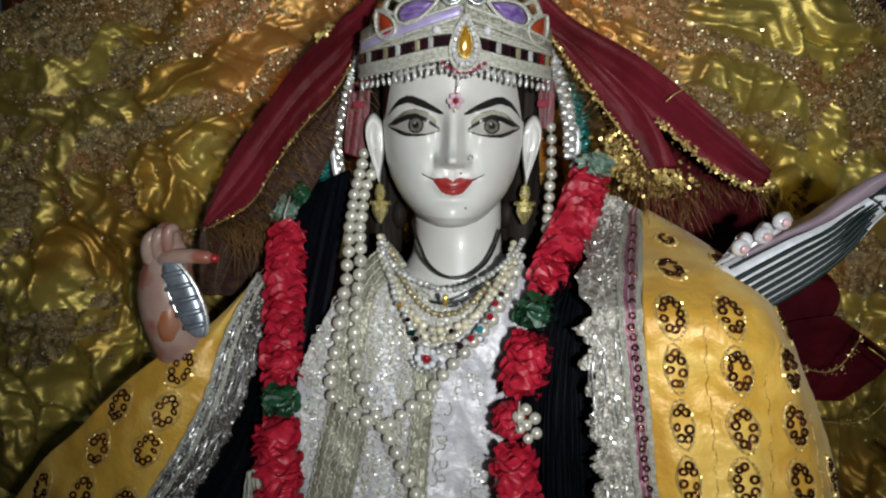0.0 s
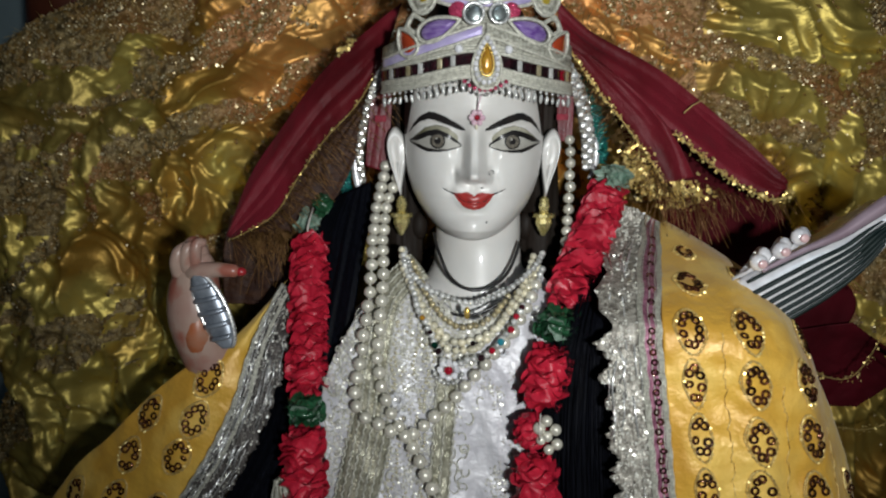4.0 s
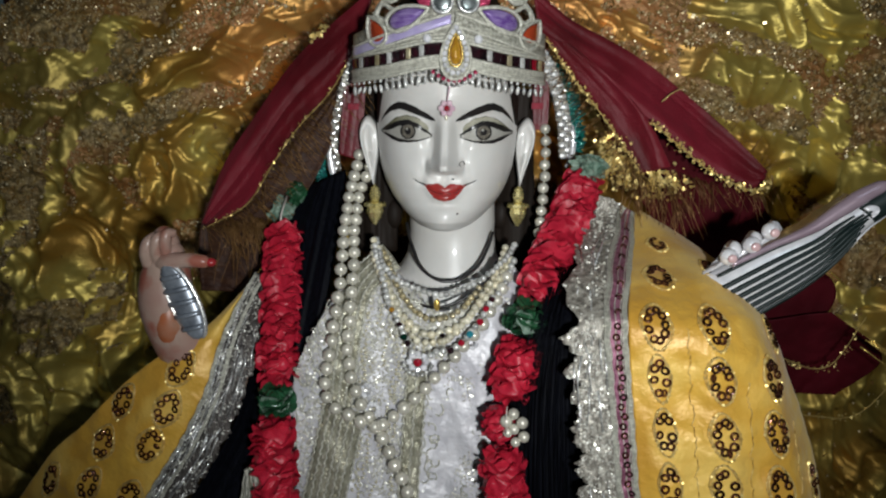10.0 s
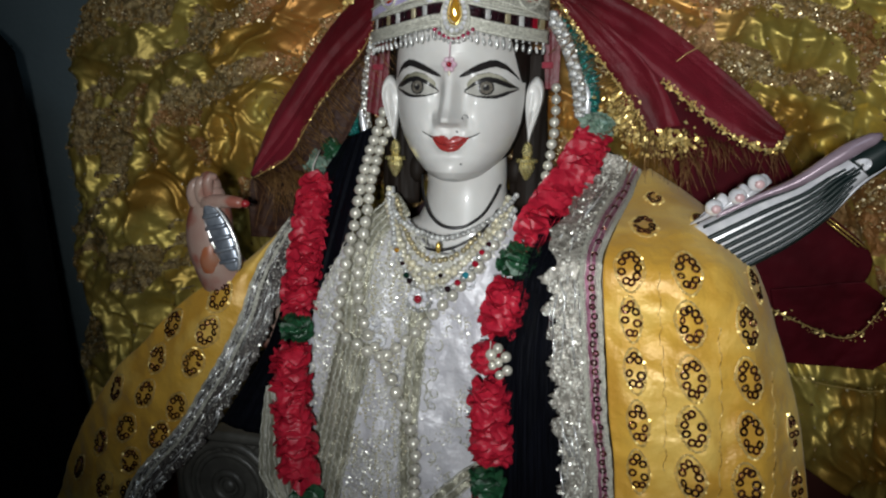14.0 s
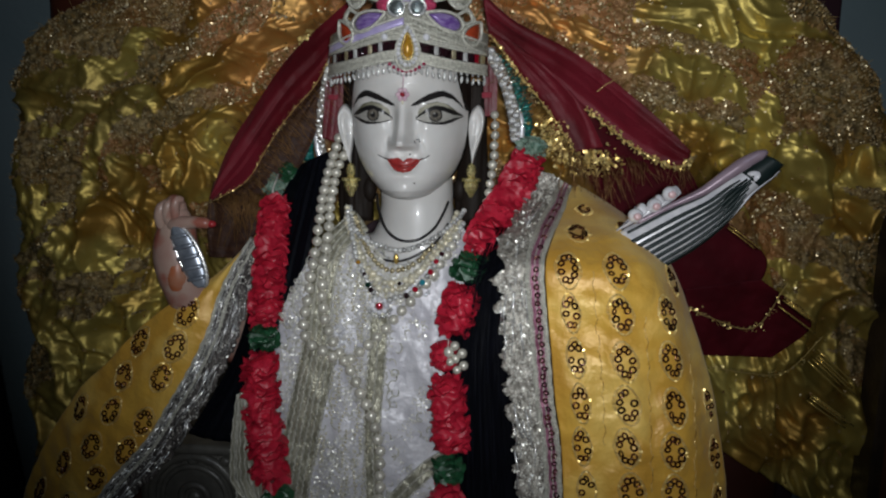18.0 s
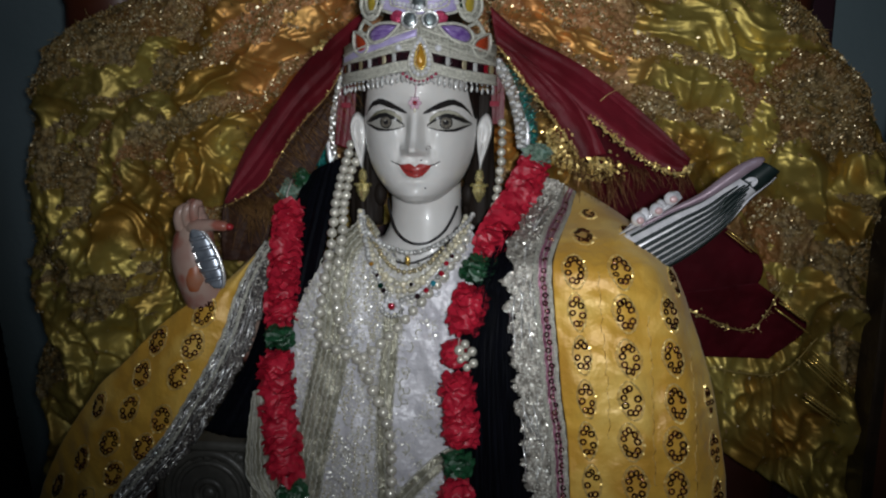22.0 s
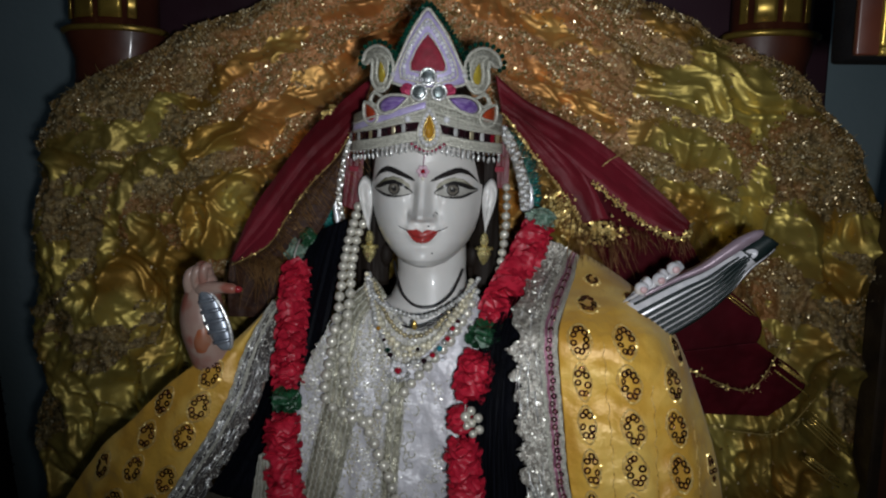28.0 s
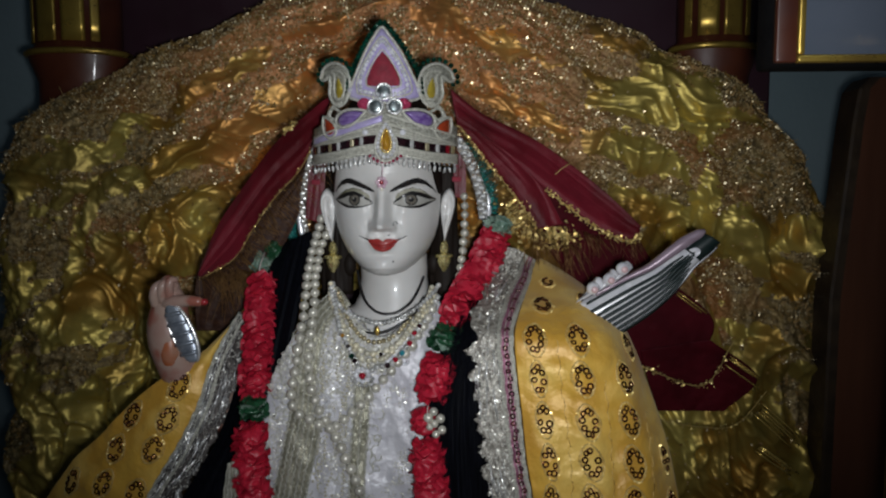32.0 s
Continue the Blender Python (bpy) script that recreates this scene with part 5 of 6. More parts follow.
for sgn in (-1, 1):
    def lo(x, sgn=sgn):
        return 103.6 + 13.5 * max(0, 1 - abs(x - EX) / 52) ** 1.2

    x0, x1 = (-45, EX - 1) if sgn < 0 else (EX + 1, 57)
    band(lo, lambda x: lo(x) + 5.6, 1.8 + 0.4 * sgn, LAVENDER if sgn < 0 else PLATE, "lavender satin swag" if sgn < 0 else "pale satin swag", "swag", x0, x1)
    rope([(x, lo(x)) for x in np.linspace(x0, x1, 30)], 0.8, 2.6, False)
    rope([(x, lo(x) + 5.7) for x in np.linspace(x0, x1, 30)], 0.8, 2.6, False)
    # stones over the swag
    px, gx = EX + sgn * 22.8, EX + sgn * 40
    o = drop(px, 121, 5.6, 9.5, sgn * 1.25)
    part("teardrop_stone", plate(o, 0.5, 2.4, 1.5), PURPLE, crown, "purple teardrop inlay")
    rope(drop(px, 121, 7.0, 11.2, sgn * 1.25), 1.0, 2.6)
    o = drop(gx, 115.5, 5.0, 6.5, -sgn * 0.5)
    part("side_stone", plate(o, 0.5, 2.2, 1.6), ORANGE_GEM, crown, "orange-red teardrop stone")
    rope(drop(gx, 115.5, 6.4, 8.2, -sgn * 0.5), 1.0, 2.6)
    o = [(EX + sgn * (13.5 + 4.6 * math.cos(t)), 129.5 + 4.0 * math.sin(t)) for t in np.linspace(0, 2 * math.pi, 14, endpoint=False)]
    part("pink_cluster", plate(o, 0.5, 2.0, 1.0), PINK_GEM, crown, "pink sequin cluster", False)
    # curled leaf with a yellow stone
    mx = EX + sgn * 33.5
    leaf = [(mx + sgn * a, z) for a, z in ((-7, 131), (-10, 138), (-10, 147), (-6, 154.5), (2, 158), (9.5, 155.5), (12.5, 149.5), (9.5, 147.5), (5.5, 150), (4.6, 145), (5.0, 137), (1.5, 130.5), (-3, 128.8))]
    part("leaf_plate", plate(leaf, -1.0, 1.0, 0.3), PLATE, crown, "silver paisley plate")
    rope(leaf, 1.15, 1.8)
    rope([(mx + sgn * a, z) for a, z in ((-4.5, 134), (-6.8, 140), (-6.2, 148), (-1.5, 152.5), (4, 152.6), (1.0, 149), (1.6, 141), (0, 134))], 0.8, 1.8)
    part("leaf_stone", plate(drop(mx - sgn * 2.2, 141, 3.4, 7.4, -sgn * 0.12), 0.5, 2.2, 1.3), YELLOW_GEM, crown, "yellow faceted stone", False)
    arc = [(mx + sgn * a, z) for a, z in ((-11, 150), (-7, 157.5), (1.5, 161), (11, 158.5), (15.5, 150.5), (12, 146))]
    beads_along(arc, GREEN_MESH, "green_bead", 1.75, 3.6, 0.6, False)
    rope([(EX + sgn * a, z) for a, z in ((29, 124), (36, 128), (39, 123), (35, 120), (32, 123))], 1.2, 1.4, False)
    rope([(EX + sgn * a, z) for a, z in ((41, 121), (38, 127), (34, 130), (29, 131))], 1.2, 1.2, False)
    piece("rhinestone", STONE_MESH, crown, EX + sgn * 12.5, cy(EX + sgn * 12.5, 108, 2.4), 110.5, None, 2.2)
    piece("rhinestone", STONE_MESH, crown, EX + sgn * 23, cy(EX + sgn * 23, 138, 2.0), 139, None, 1.7)
tri = [(-14.5, 134), (-13, 141), (-9, 150), (-3, 163), (3, 173), (8.6, 179.5), (14.5, 173), (21.5, 163), (28, 150), (32, 141), (33, 134), (22, 131), (9, 130), (-4, 131)]
part("peak_plate", plate(tri, -1.2, 1.0, 0.4), LAVENDER, crown, "lavender satin peak")
rope(tri, 1.0, 1.2)
inner = [(-5.5, 138), (-6, 145), (-1.5, 156), (4, 165), (8.8, 170.5), (13.8, 165), (19.5, 156), (24.5, 145), (24, 138), (9.4, 135)]
beads_along(inner, STONE_MESH, "rhinestone", 1.5, 2.9, 2.4)
rope([(9.3 + (x - 9.3) * 1.17, 150 + (z - 150) * 1.13) for x, z in inner], 0.7, 1.6)
heart = [(9.3 + (x - 9.3) * 0.74, 149 + (z - 149) * 0.72) for x, z in inner]
part("peak_inlay", plate(heart, 0.5, 1.4, 1.2), VELVET, crown, "crimson velvet inlay")
rope(heart, 0.55, 2.0)
outer = [(-17, 138), (-15, 145), (-11, 153), (-5, 165), (1.5, 175.5), (8.6, 182.5), (16, 175.5), (23.5, 165), (30.5, 153), (34.5, 145), (35.5, 138)]
beads_along(outer, GREEN_MESH, "green_bead", 1.7, 3.0, 0.4, False)
beads_along([(8.6 + (x - 8.6) * 1.06, z + 1.6) for x, z in outer], GREEN_MESH, "green_bead", 1.2, 3.0, -0.6, False)
for x, z, r in ((9.8, 137.2, 4.5), (4.2, 127.4, 4.4), (16.9, 127.6, 4.2)):
    ring = [(x + r * math.cos(t), z + r * math.sin(t)) for t in np.linspace(0, 2 * math.pi, 20, endpoint=False)]
    part("mirror_disc", plate(ring, 0.5, 3.0, 0.5), MIRROR, crown, "small round mirror")
    rope([(x + (r + 0.5) * math.cos(t), z + (r + 0.5) * math.sin(t)) for t in np.linspace(0, 2 * math.pi, 20, endpoint=False)], 0.9, 3.4, material=SILVER, label="silver ring")
part("medallion", plate(drop(11.2, 104.5, 9.4, 13.5), 0.5, 2.6, 0.3), PLATE, crown, "silver medallion")
rope(drop(11.2, 104.5, 9.4, 13.5), 0.8, 2.8)
beads_along(drop(11.2, 104.8, 7.0, 10.8), STONE_MESH, "rhinestone", 1.3, 2.7, 3.8)
part("medallion_stone", plate(drop(11.2, 105, 3.4, 6.8), 0.5, 3.6, 1.8), AMBER, crown, "amber teardrop stone", False)
rope(drop(11.2, 105, 4.2, 7.8), 0.55, 4.0, material=GOLD, label="gold setting")
TEAR = Shape()
ball(TEAR, (0, 0, -1300), 1.0, 8, 7, 0, (0.62, 0.55, 1.35))
TEAR_MESH = TEAR.mesh("tear_drop", [SILVER_BEAD])
for x in np.linspace(-44, 56, 31):
    z = zb(x)
    piece("drop_bead", DROP_MESH, crown, x, cy(x, z, 1.8), z - 1.2, None, 0.85)
    piece("tear_drop", TEAR_MESH, crown, x + 0.2, cy(x, z, 1.6), z - 4.2 - 0.9 * random.random(), Euler((0, random.gauss(0, 0.2), 0)), 1.8 * random.uniform(0.8, 1.15))
PINK_DROP = unit_ball("pink_drop", PINK_GEM, 8, 6)
for k in range(-4, 5):
    piece("pink_drop", PINK_DROP, crown, 10.6 + k * 2.6, cy(10.6, 92, 2.2), 90.6 + 0.25 * k * k, None, 1.15)
    piece("drop_bead", DROP_MESH, crown, 10.6 + k * 2.6, cy(10.6, 92, 2.6), 88.2 + 0.3 * k * k, None, 1.0)

# ---- forehead jewel ----
ROSE_MESH = unit_ball("petal_stone", ROSE_STONE, 8, 6, True)
bindi = thing("forehead_jewel", "small pink and white stone flower on the forehead", "jewellery", 6.8, 398, 77)
for k in range(6):
    a = k * math.pi / 3
    piece("petal_stone", ROSE_MESH, bindi, 6.8 + 2.9 * math.cos(a), 396.8, 77.2 + 2.9 * math.sin(a), Euler((a, 0, 0)), 1.65)
part("centre_stone", ball(Shape(), (6.8, 396.6, 77.2), 1.5, 9, 6), RED_GEM, bindi, "pink centre stone")
part("drop", ball(Shape(), (6.7, 398.0, 72.8), 1.0, 8, 6, 0, (0.8, 0.8, 1.7)), SMALL_PEARL, bindi)
s = Shape()
tube(s, [(6.8, 397.4, 80), (7.6, 394, 84), (8.6, 390.5, 88.5)], 0.4, 6)
part("chain", s, ROSE_STONE, bindi, "pink bead chain")

# ---- ornaments beside the face ----
for side in (-1, 1):
    orn = thing("side_ornament", "silver mirror-work string with teal fringe hanging from the crown", "ornament", X0 + side * 60, 438, 70, "crown strings")
    path = [(-46.5, 106), (-52, 92), (-56, 77), (-59.5, 58), (-58.5, 40)] if side < 0 else [(57, 107), (62, 98), (66.5, 86), (71, 68), (72.5, 50)]
    wide = 2.6 if side < 0 else 4.2
    p = spline([recede((x, 438, z), 446 + 32 * k / 4)[::2] for k, (x, z) in enumerate(path)], 40)
    t = np.gradient(p, axis=0)
    t /= np.linalg.norm(t, axis=1)[:, None]
    n = np.stack([t[:, 1], -t[:, 0]], 1)
    rows = np.array([[(*(p[k] + n[k] * wide * w)[:1], 446 - 1.6 * (1 - w * w) + 0.8 * k, (p[k] + n[k] * wide * w)[1]) for w in np.linspace(-1, 1, 6)] for k in range(40)])
    part("string_band", grid(rows, 1.2), ZARI, orn, "silver band")
    for k in range(0, 40, 2):
        s = Shape()
        q = p[k] + n[k] * (0.35 if k % 4 else -0.35) * wide
        ball(s, (q[0], 444 + 0.8 * k, q[1]), wide * 0.72, 8, 5, 0, (1, 0.45, 0.8))
        part("mirror_bit", s, SILVER, orn, "", False)
    bits_s = bits(Shape(), [place_on(rows, random.random(), random.random()) for _ in range(260)], 1.6, 0.6, lift=1.0)
    part("glitter", bits_s, SILVER_BITS, orn, "silver glitter", False, "stuff")
    shell = [(-60, 62), (-63, 50), (-60, 34), (-56, 26)] if side < 0 else [(73, 74), (76.5, 62), (76, 50), (73, 44)]
    part("shell_strip", tube(Shape(), [recede((x, 440, z), 474) for x, z in spline(shell, 24)], list(2.0 * np.sin(np.linspace(0.35, 2.8, 24)) + 0.4), 8), VEENA_WHITE, orn, "glossy pale strip")
    s = Shape()
    fan = spline([(-60, 66), (-68, 52), (-70, 40), (-66, 28)] if side < 0 else [(60, 104), (70, 92), (77, 72), (80, 54)], 90)
    for q in fan:
        for _ in range(5):
            d = np.array([side * random.uniform(0.5, 1.2), random.gauss(0, 0.3), random.gauss(0.1, 0.5)]) * random.uniform(5, 9)
            b = np.array(recede((q[0] - side * 3, 444, q[1]), 476 + random.gauss(0, 1)))
            tube(s, [b, b + d * 0.6, b + d], [1.2, 1.0, 0.3], 4)
    part("fringe", s, TEAL, orn, "teal green foil fringe", True, "stuff")

# ---- earrings ----
for side, x, z0 in ((-1, -36.8, 33), (1, 47.6, 34)):
    ear = thing("earring", "gold bell-shaped earring hanging from the ear", "earring", x, 436, z0, "earrings")
    for name, prof in (("stud", [(0, 0.5), (-1.5, 2.4), (-6, 3.4), (-9.5, 2.4)]), ("disc", [(-9.6, 2.2), (-10.4, 6.4), (-12.4, 6.8), (-13.2, 4.6)]), ("bell", [(-13.2, 4.6), (-16, 5.0), (-19.5, 3.4), (-23.5, 1.0)])):
        v, f, n = [], [], 9
        for dz, r in prof:
            for i in range(n):
                a = 2 * math.pi * i / n
                v.append(at(x + r * math.cos(a), 443 + r * math.sin(a), z0 + dz))
        for k in range(len(prof) - 1):
            for i in range(n):
                j = (i + 1) % n
                f.append((k * n + i, (k + 1) * n + i, (k + 1) * n + j, k * n + j))
        f += [tuple(range(n)), tuple((len(prof) - 1) * n + i for i in range(n))[::-1]]
        part(name, Shape().add(v, f), EAR_GOLD, ear, "", False)
    s = Shape()
    ball(s, (x + side * -9, 462, z0 - 20), 7, 14, 10, 0, (0.8, 0.6, 1.3))
    part("bead_tassel", s, HAIR_PAINT, ear, "dark wooden bead")

# ---- pearl necklaces ----
PEARL_MESH = unit_ball("pearl", PEARL, 18, 12)
SMALL_MESH = unit_ball("bead", SMALL_PEARL, 10, 7)
SILVER_MESH = unit_ball("silver_bead", SILVER_BEAD, 9, 6)


def lay(path, lift):
    """A path of (x, z) or (x, y, z) points as points on the chest."""
    return [p if len(p) == 3 else (p[0], chest(p[0], p[1]) - lift, p[1]) for p in path]


def string_of(path, mesh, name, parent, r, gap, jitter=0.25, cord=ROPE):
    n = int(path_length(path) / gap)
    q = spline(path, n + 1)
    for k, (x, y, z) in enumerate(q):
        piece(name, mesh, parent, x + random.gauss(0, jitter), y + random.gauss(0, jitter), z + random.gauss(0, jitter * 0.5), Euler((random.random() * 6, random.random() * 6, 0)), r * random.uniform(0.95, 1.05))
    part("cord", tube(Shape(), q, r * 0.16, 4), cord, parent)


long_pearls = thing("pearl_necklace", "long double string of large cream pearls over the dress", "necklace", -30, 380, -60)
A = [(-47, 452, 50), (-49, 440, 36), (-50, 425, 20), (-49.5, 412, 6), (-49, 404, -4), (-49.5, 396, -20)] + lay([(-51.5, -40), (-54.5, -58), (-55.5, -73), (-50, -81), (-41.5, -85), (-34.5, -88), (-26.7, -90.5), (-22.2, -98), (-18.7, -106), (-15, -114), (-10.5, -123), (-7, -132), (-4, -146), (-3, -162), (-4, -180), (-6, -200)], 8.5)
B = [(-40, 449, 43), (-44, 437, 30), (-45, 425, 16), (-43.5, 410, 2), (-42.5, 402, -8)] + lay([(-42.5, -28), (-43.5, -46), (-42.5, -58), (-40.5, -68), (-36.5, -77), (-31, -86), (-27, -91)], 7.5)
C = lay([(41, -12), (36, -21), (28.7, -32.5), (19.8, -43.6), (10, -55.3), (-1, -67.7), (-12, -79), (-24, -89)], 7.5)
string_of(A, PEARL_MESH, "pearl", long_pearls, 3.55, 7.7)
string_of(B, PEARL_MESH, "pearl", long_pearls, 3.45, 7.5)
string_of(C, PEARL_MESH, "pearl", long_pearls, 3.35, 7.6)
ear_pearls = thing("pearl_string", "short string of cream pearls beside the face", "necklace", 59, 428, 40)
string_of([(62.5, 454, 67), (63, 452, 57), (63, 450, 46), (62.5, 446, 36), (61.5, 441, 25), (60, 434, 14), (58, 426, 3)], PEARL_MESH, "pearl", ear_pearls, 3.2, 6.6)
choker = thing("silver_choker", "thin silver and stone bead choker round the neck", "necklace", 5, 405, -18)
string_of(spline([(-33, 424, 4), (-29, 410, -4), (-24, 403, -10), (-16, 398, -14.5), (-8, 396, -17), (3, 395, -20), (13, 395, -18.5), (22, 397, -14.5), (31, 402, -9.5), (40, 408, -2), (45, 416, 4)], 60), SILVER_MESH, "bead", choker, 1.75, 3.1)
part("pendant", ball(Shape(), (3.5, 392.5, -25), 2.2, 8, 6, 0, (0.8, 0.6, 1.6)), GOLD, choker, "small gold drop")
gold_beads = thing("bead_necklace", "gold and pearl bead necklace in two rows", "necklace", 5, 400, -35)
string_of(lay([(-31, 0), (-28, -9), (-24, -17), (-15.6, -29), (-6.4, -38), (1, -40), (11.6, -37), (18.7, -32), (25.7, -25), (36, -14), (42, -4)], 6.5), SMALL_MESH, "bead", gold_beads, 2.3, 4.5)
string_of(lay([(-27, -2), (-20, -15), (-11, -26), (-3, -31), (4, -32), (12, -30), (20, -24), (28, -15)], 6.0), unit_ball("gold_bead", PALE_GOLD, 8, 6), "gold_bead", gold_beads, 1.8, 3.6)
string_of(lay([(-34, 4), (-33, -4), (-26, -16), (-20, -26), (-14, -35), (-6, -43), (2, -44), (10, -42)], 7.0), SMALL_MESH, "bead", gold_beads, 2.0, 4.0)
string_of(lay([(40, 2), (36, -8), (30, -17), (23, -27), (16, -36), (8, -43)], 8.0), SMALL_MESH, "bead", gold_beads, 2.1, 4.0)
jewel = thing("pendant_necklace", "silver stone necklace with a red flower pendant", "necklace", 0, 385, -45)
N3 = lay([(-33, 2), (-30, -6), (-22.6, -23), (-17, -32), (-11.6, -42), (-5.2, -52), (4.6, -48), (11.8, -47), (17, -43), (21.4, -38), (25.6, -32.5), (29, -27), (34, -20.5), (39, -16), (44, -4)], 9.0)
string_of(N3, SILVER_MESH, "bead", jewel, 2.0, 3.7)
for x, z, m, r in ((-13, -40.5, GREEN_GEM, 2.4), (-11, -43.5, DARK_GEM, 2.2), (11.5, -46.5, DARK_GEM, 2.4), (17, -42.5, RED_GEM, 2.3), (21.4, -38, TURQ, 2.5), (26.6, -31.5, RED_GEM, 2.4), (29.5, -25.5, RED_GEM, 2.2), (32.5, -21.5, DARK_GEM, 2.2), (-15.5, -34, DARK_GEM, 1.8), (7, -39, DARK_GEM, 1.7), (-20, -27, AMBER, 1.8)):
    part("set_stone", ball(Shape(), (x, chest(x, z) - 11, z), r * 0.8, 9, 6, 0, (1, 0.6, 1)), m, jewel, "", False)
px, pz = -5.6, -53.5
part("flower_boss", ball(Shape(), (px, chest(px, pz) - 11, pz), 2.4, 10, 7, 0, (1, 0.7, 1)), RED_GEM, jewel, "red centre stone")
for k in range(8):
    a = k * math.pi / 4
    piece("rhinestone", STONE_MESH, jewel, px + 4.4 * math.cos(a), chest(px, pz) - 10, pz + 4.4 * math.sin(a), Euler((a, a, 0)), 1.9)
for k in range(9):
    a = -math.pi * (0.1 + 0.8 * k / 8)
    piece("drop_bead", DROP_MESH, jewel, px + 7.6 * math.cos(a), chest(px, pz) - 9.5, pz + 7.6 * math.sin(a), None, 1.2)
for gx, gz in ((-33, -72), (-30, -82), (22, -44)):
    for k in range(8):
        a = k * math.pi / 4 + 0.3
        piece("rhinestone", STONE_MESH, jewel, gx + 3.2 * math.cos(a), chest(gx, gz) - 5, gz + 3.2 * math.sin(a), Euler((a, 0, a)), 1.5)
cord = thing("black_thread", "black cotton thread tied round the neck", "thread", 6, 412, -10)
s = Shape()
tube(s, spline([(-17, 436, 12), (-15, 428, 6), (-12, 421, 0), (-8, 416, -8), (-2, 412, -13.5), (4.5, 410, -16), (11, 410.5, -16.2), (17, 412, -14.5), (25, 417, -8.5), (30, 424, 0), (33, 432, 8)], 60), 0.95, 7)
part("strand", s, BLACK_PAINT, cord)
s = Shape()
tube(s, spline([(-13, 404, -22), (-8, 399, -26), (2, 396, -27.5), (11, 396, -25.5), (20, 398, -21), (28, 402, -15), (35, 410, -4)], 50), 0.8, 7)
part("strand", s, BLACK_PAINT, cord)

# ---- garland ----
garland = thing("garland", "garland of ruffled red satin ribbon with green knots round the neck", "garland", 0, 375, -90)


def ruffle(path, radius, seed, material=RED_RIBBON, name="ribbon_ruffle", label="", dense=1.25, size=1.0):
    """A gathered ribbon: a pleated core with waved frills threaded close along it."""
    rnd = random.Random(seed)
    s = Shape()
    length = path_length(path)
    n, m = max(10, int(length / 0.7)), 46
    core = spline(path, n)
    v, f = [], []
    for k in range(n):
        t = Vector(core[min(k + 1, n - 1)] - core[max(k - 1, 0)]).normalized()
        side = t.cross(Vector((0, 1, 0))).normalized()
        u = k / (n - 1) * length
        cap = min(1.0, math.sqrt(max(0.02, min(u, length - u) / (radius * 0.5))))
        for i in range(m):
            a = 2 * math.pi * i / m
            wob = u + 3.2 * nz(math.cos(a) * 1.6, math.sin(a) * 1.6, seed + u * 0.05)
            pleat = 1 - 2.4 * abs(nz(wob * 0.19, math.cos(a) * 0.9 + seed, math.sin(a) * 0.9))
            crush = nz(math.cos(a) * 2.2 + seed, math.sin(a) * 2.2, u * 0.16)
            fine = 1 - 2 * abs(nz(wob * 0.45, math.cos(a) * 1.5, math.sin(a) * 1.5 + seed))
            r = radius * cap * (0.66 + 0.14 * pleat + 0.12 * crush + 0.05 * fine)
            p = Vector(core[k]) + (side * math.sin(a) + Vector((0, -math.cos(a), 0))) * r + t * 1.6 * crush
            v.append(at(*p))
    for k in range(n - 1):
        for i in range(m):
            j = (i + 1) % m
            f.append((k * m + i, k * m + j, (k + 1) * m + j, (k + 1) * m + i))
    f += [tuple(range(m))[::-1], tuple((n - 1) * m + i for i in range(m))]
    s.add(v, f)
    body = part(name, s, material, garland, label)
    u = 0.0
    while u < length:
        k = min(n - 2, max(1, int(u / length * (n - 1))))
        c, t = Vector(core[k]), Vector(core[k + 1] - core[k - 1]).normalized()
        t = (t + Vector((rnd.gauss(0, 0.2), rnd.gauss(0, 0.25), rnd.gauss(0, 0.2)))).normalized()
        side = t.cross(Vector((0, 1, 0))).normalized()
        out = side.cross(t)
        cap = min(1.0, 0.72 + 0.28 * min(u, length - u) / (radius * 0.6))
        f1, f2, p1, p2, lean = rnd.choice((3, 4, 5)), rnd.choice((6, 7, 8)), rnd.uniform(0, 6.3), rnd.uniform(0, 6.3), rnd.gauss(0, 2.4)
        v, f, m = [], [], 40
        for r in (0.5, 0.78, 0.93, 1.0):
            for i in range(m):
                a = 2 * math.pi * i / m
                wave = 1.9 * math.sin(f1 * a + p1) + 1.1 * math.sin(f2 * a + p2)
                rr = radius * cap * r * (0.98 + 0.10 * math.sin(f1 * a + p1 + 1.3) + 0.12 * nz(math.cos(a) * 1.8, math.sin(a) * 1.8, seed + u))
                v.append(at(*(c + (side * math.sin(a) + out * math.cos(a)) * rr + t * size * (wave * r * r + lean * (r - 0.5) * 2))))
        for j in range(3):
            for i in range(m):
                e = (i + 1) % m
                f.append((j * m + i, j * m + e, (j + 1) * m + e, (j + 1) * m + i))
        part("frill", Shape().add(v, f), material, body)
        u += rnd.uniform(2.2, 3.6) / dense * 1.6
    return body


def knot(x, y, z, r, h, seed, turn=0.0):
    t = np.array([math.sin(turn), 0, math.cos(turn)])
    c = np.array([x, y, z])
    ruffle([c - t * h / 2, c, c + t * h / 2], r, seed, GREEN_RIBBON, "green_knot", "dark green ribbon knot", 3.0, 0.9)
    ruffle([c - t * h * 0.2 + (0, -2.0, 0), c + (0, -2.5, 0), c + t * h * 0.2 + (0, -2.0, 0)], r * 0.9, seed + 1, CELLO, "cellophane_leaf", "pale green cellophane leaf", 2.6, 0.8)


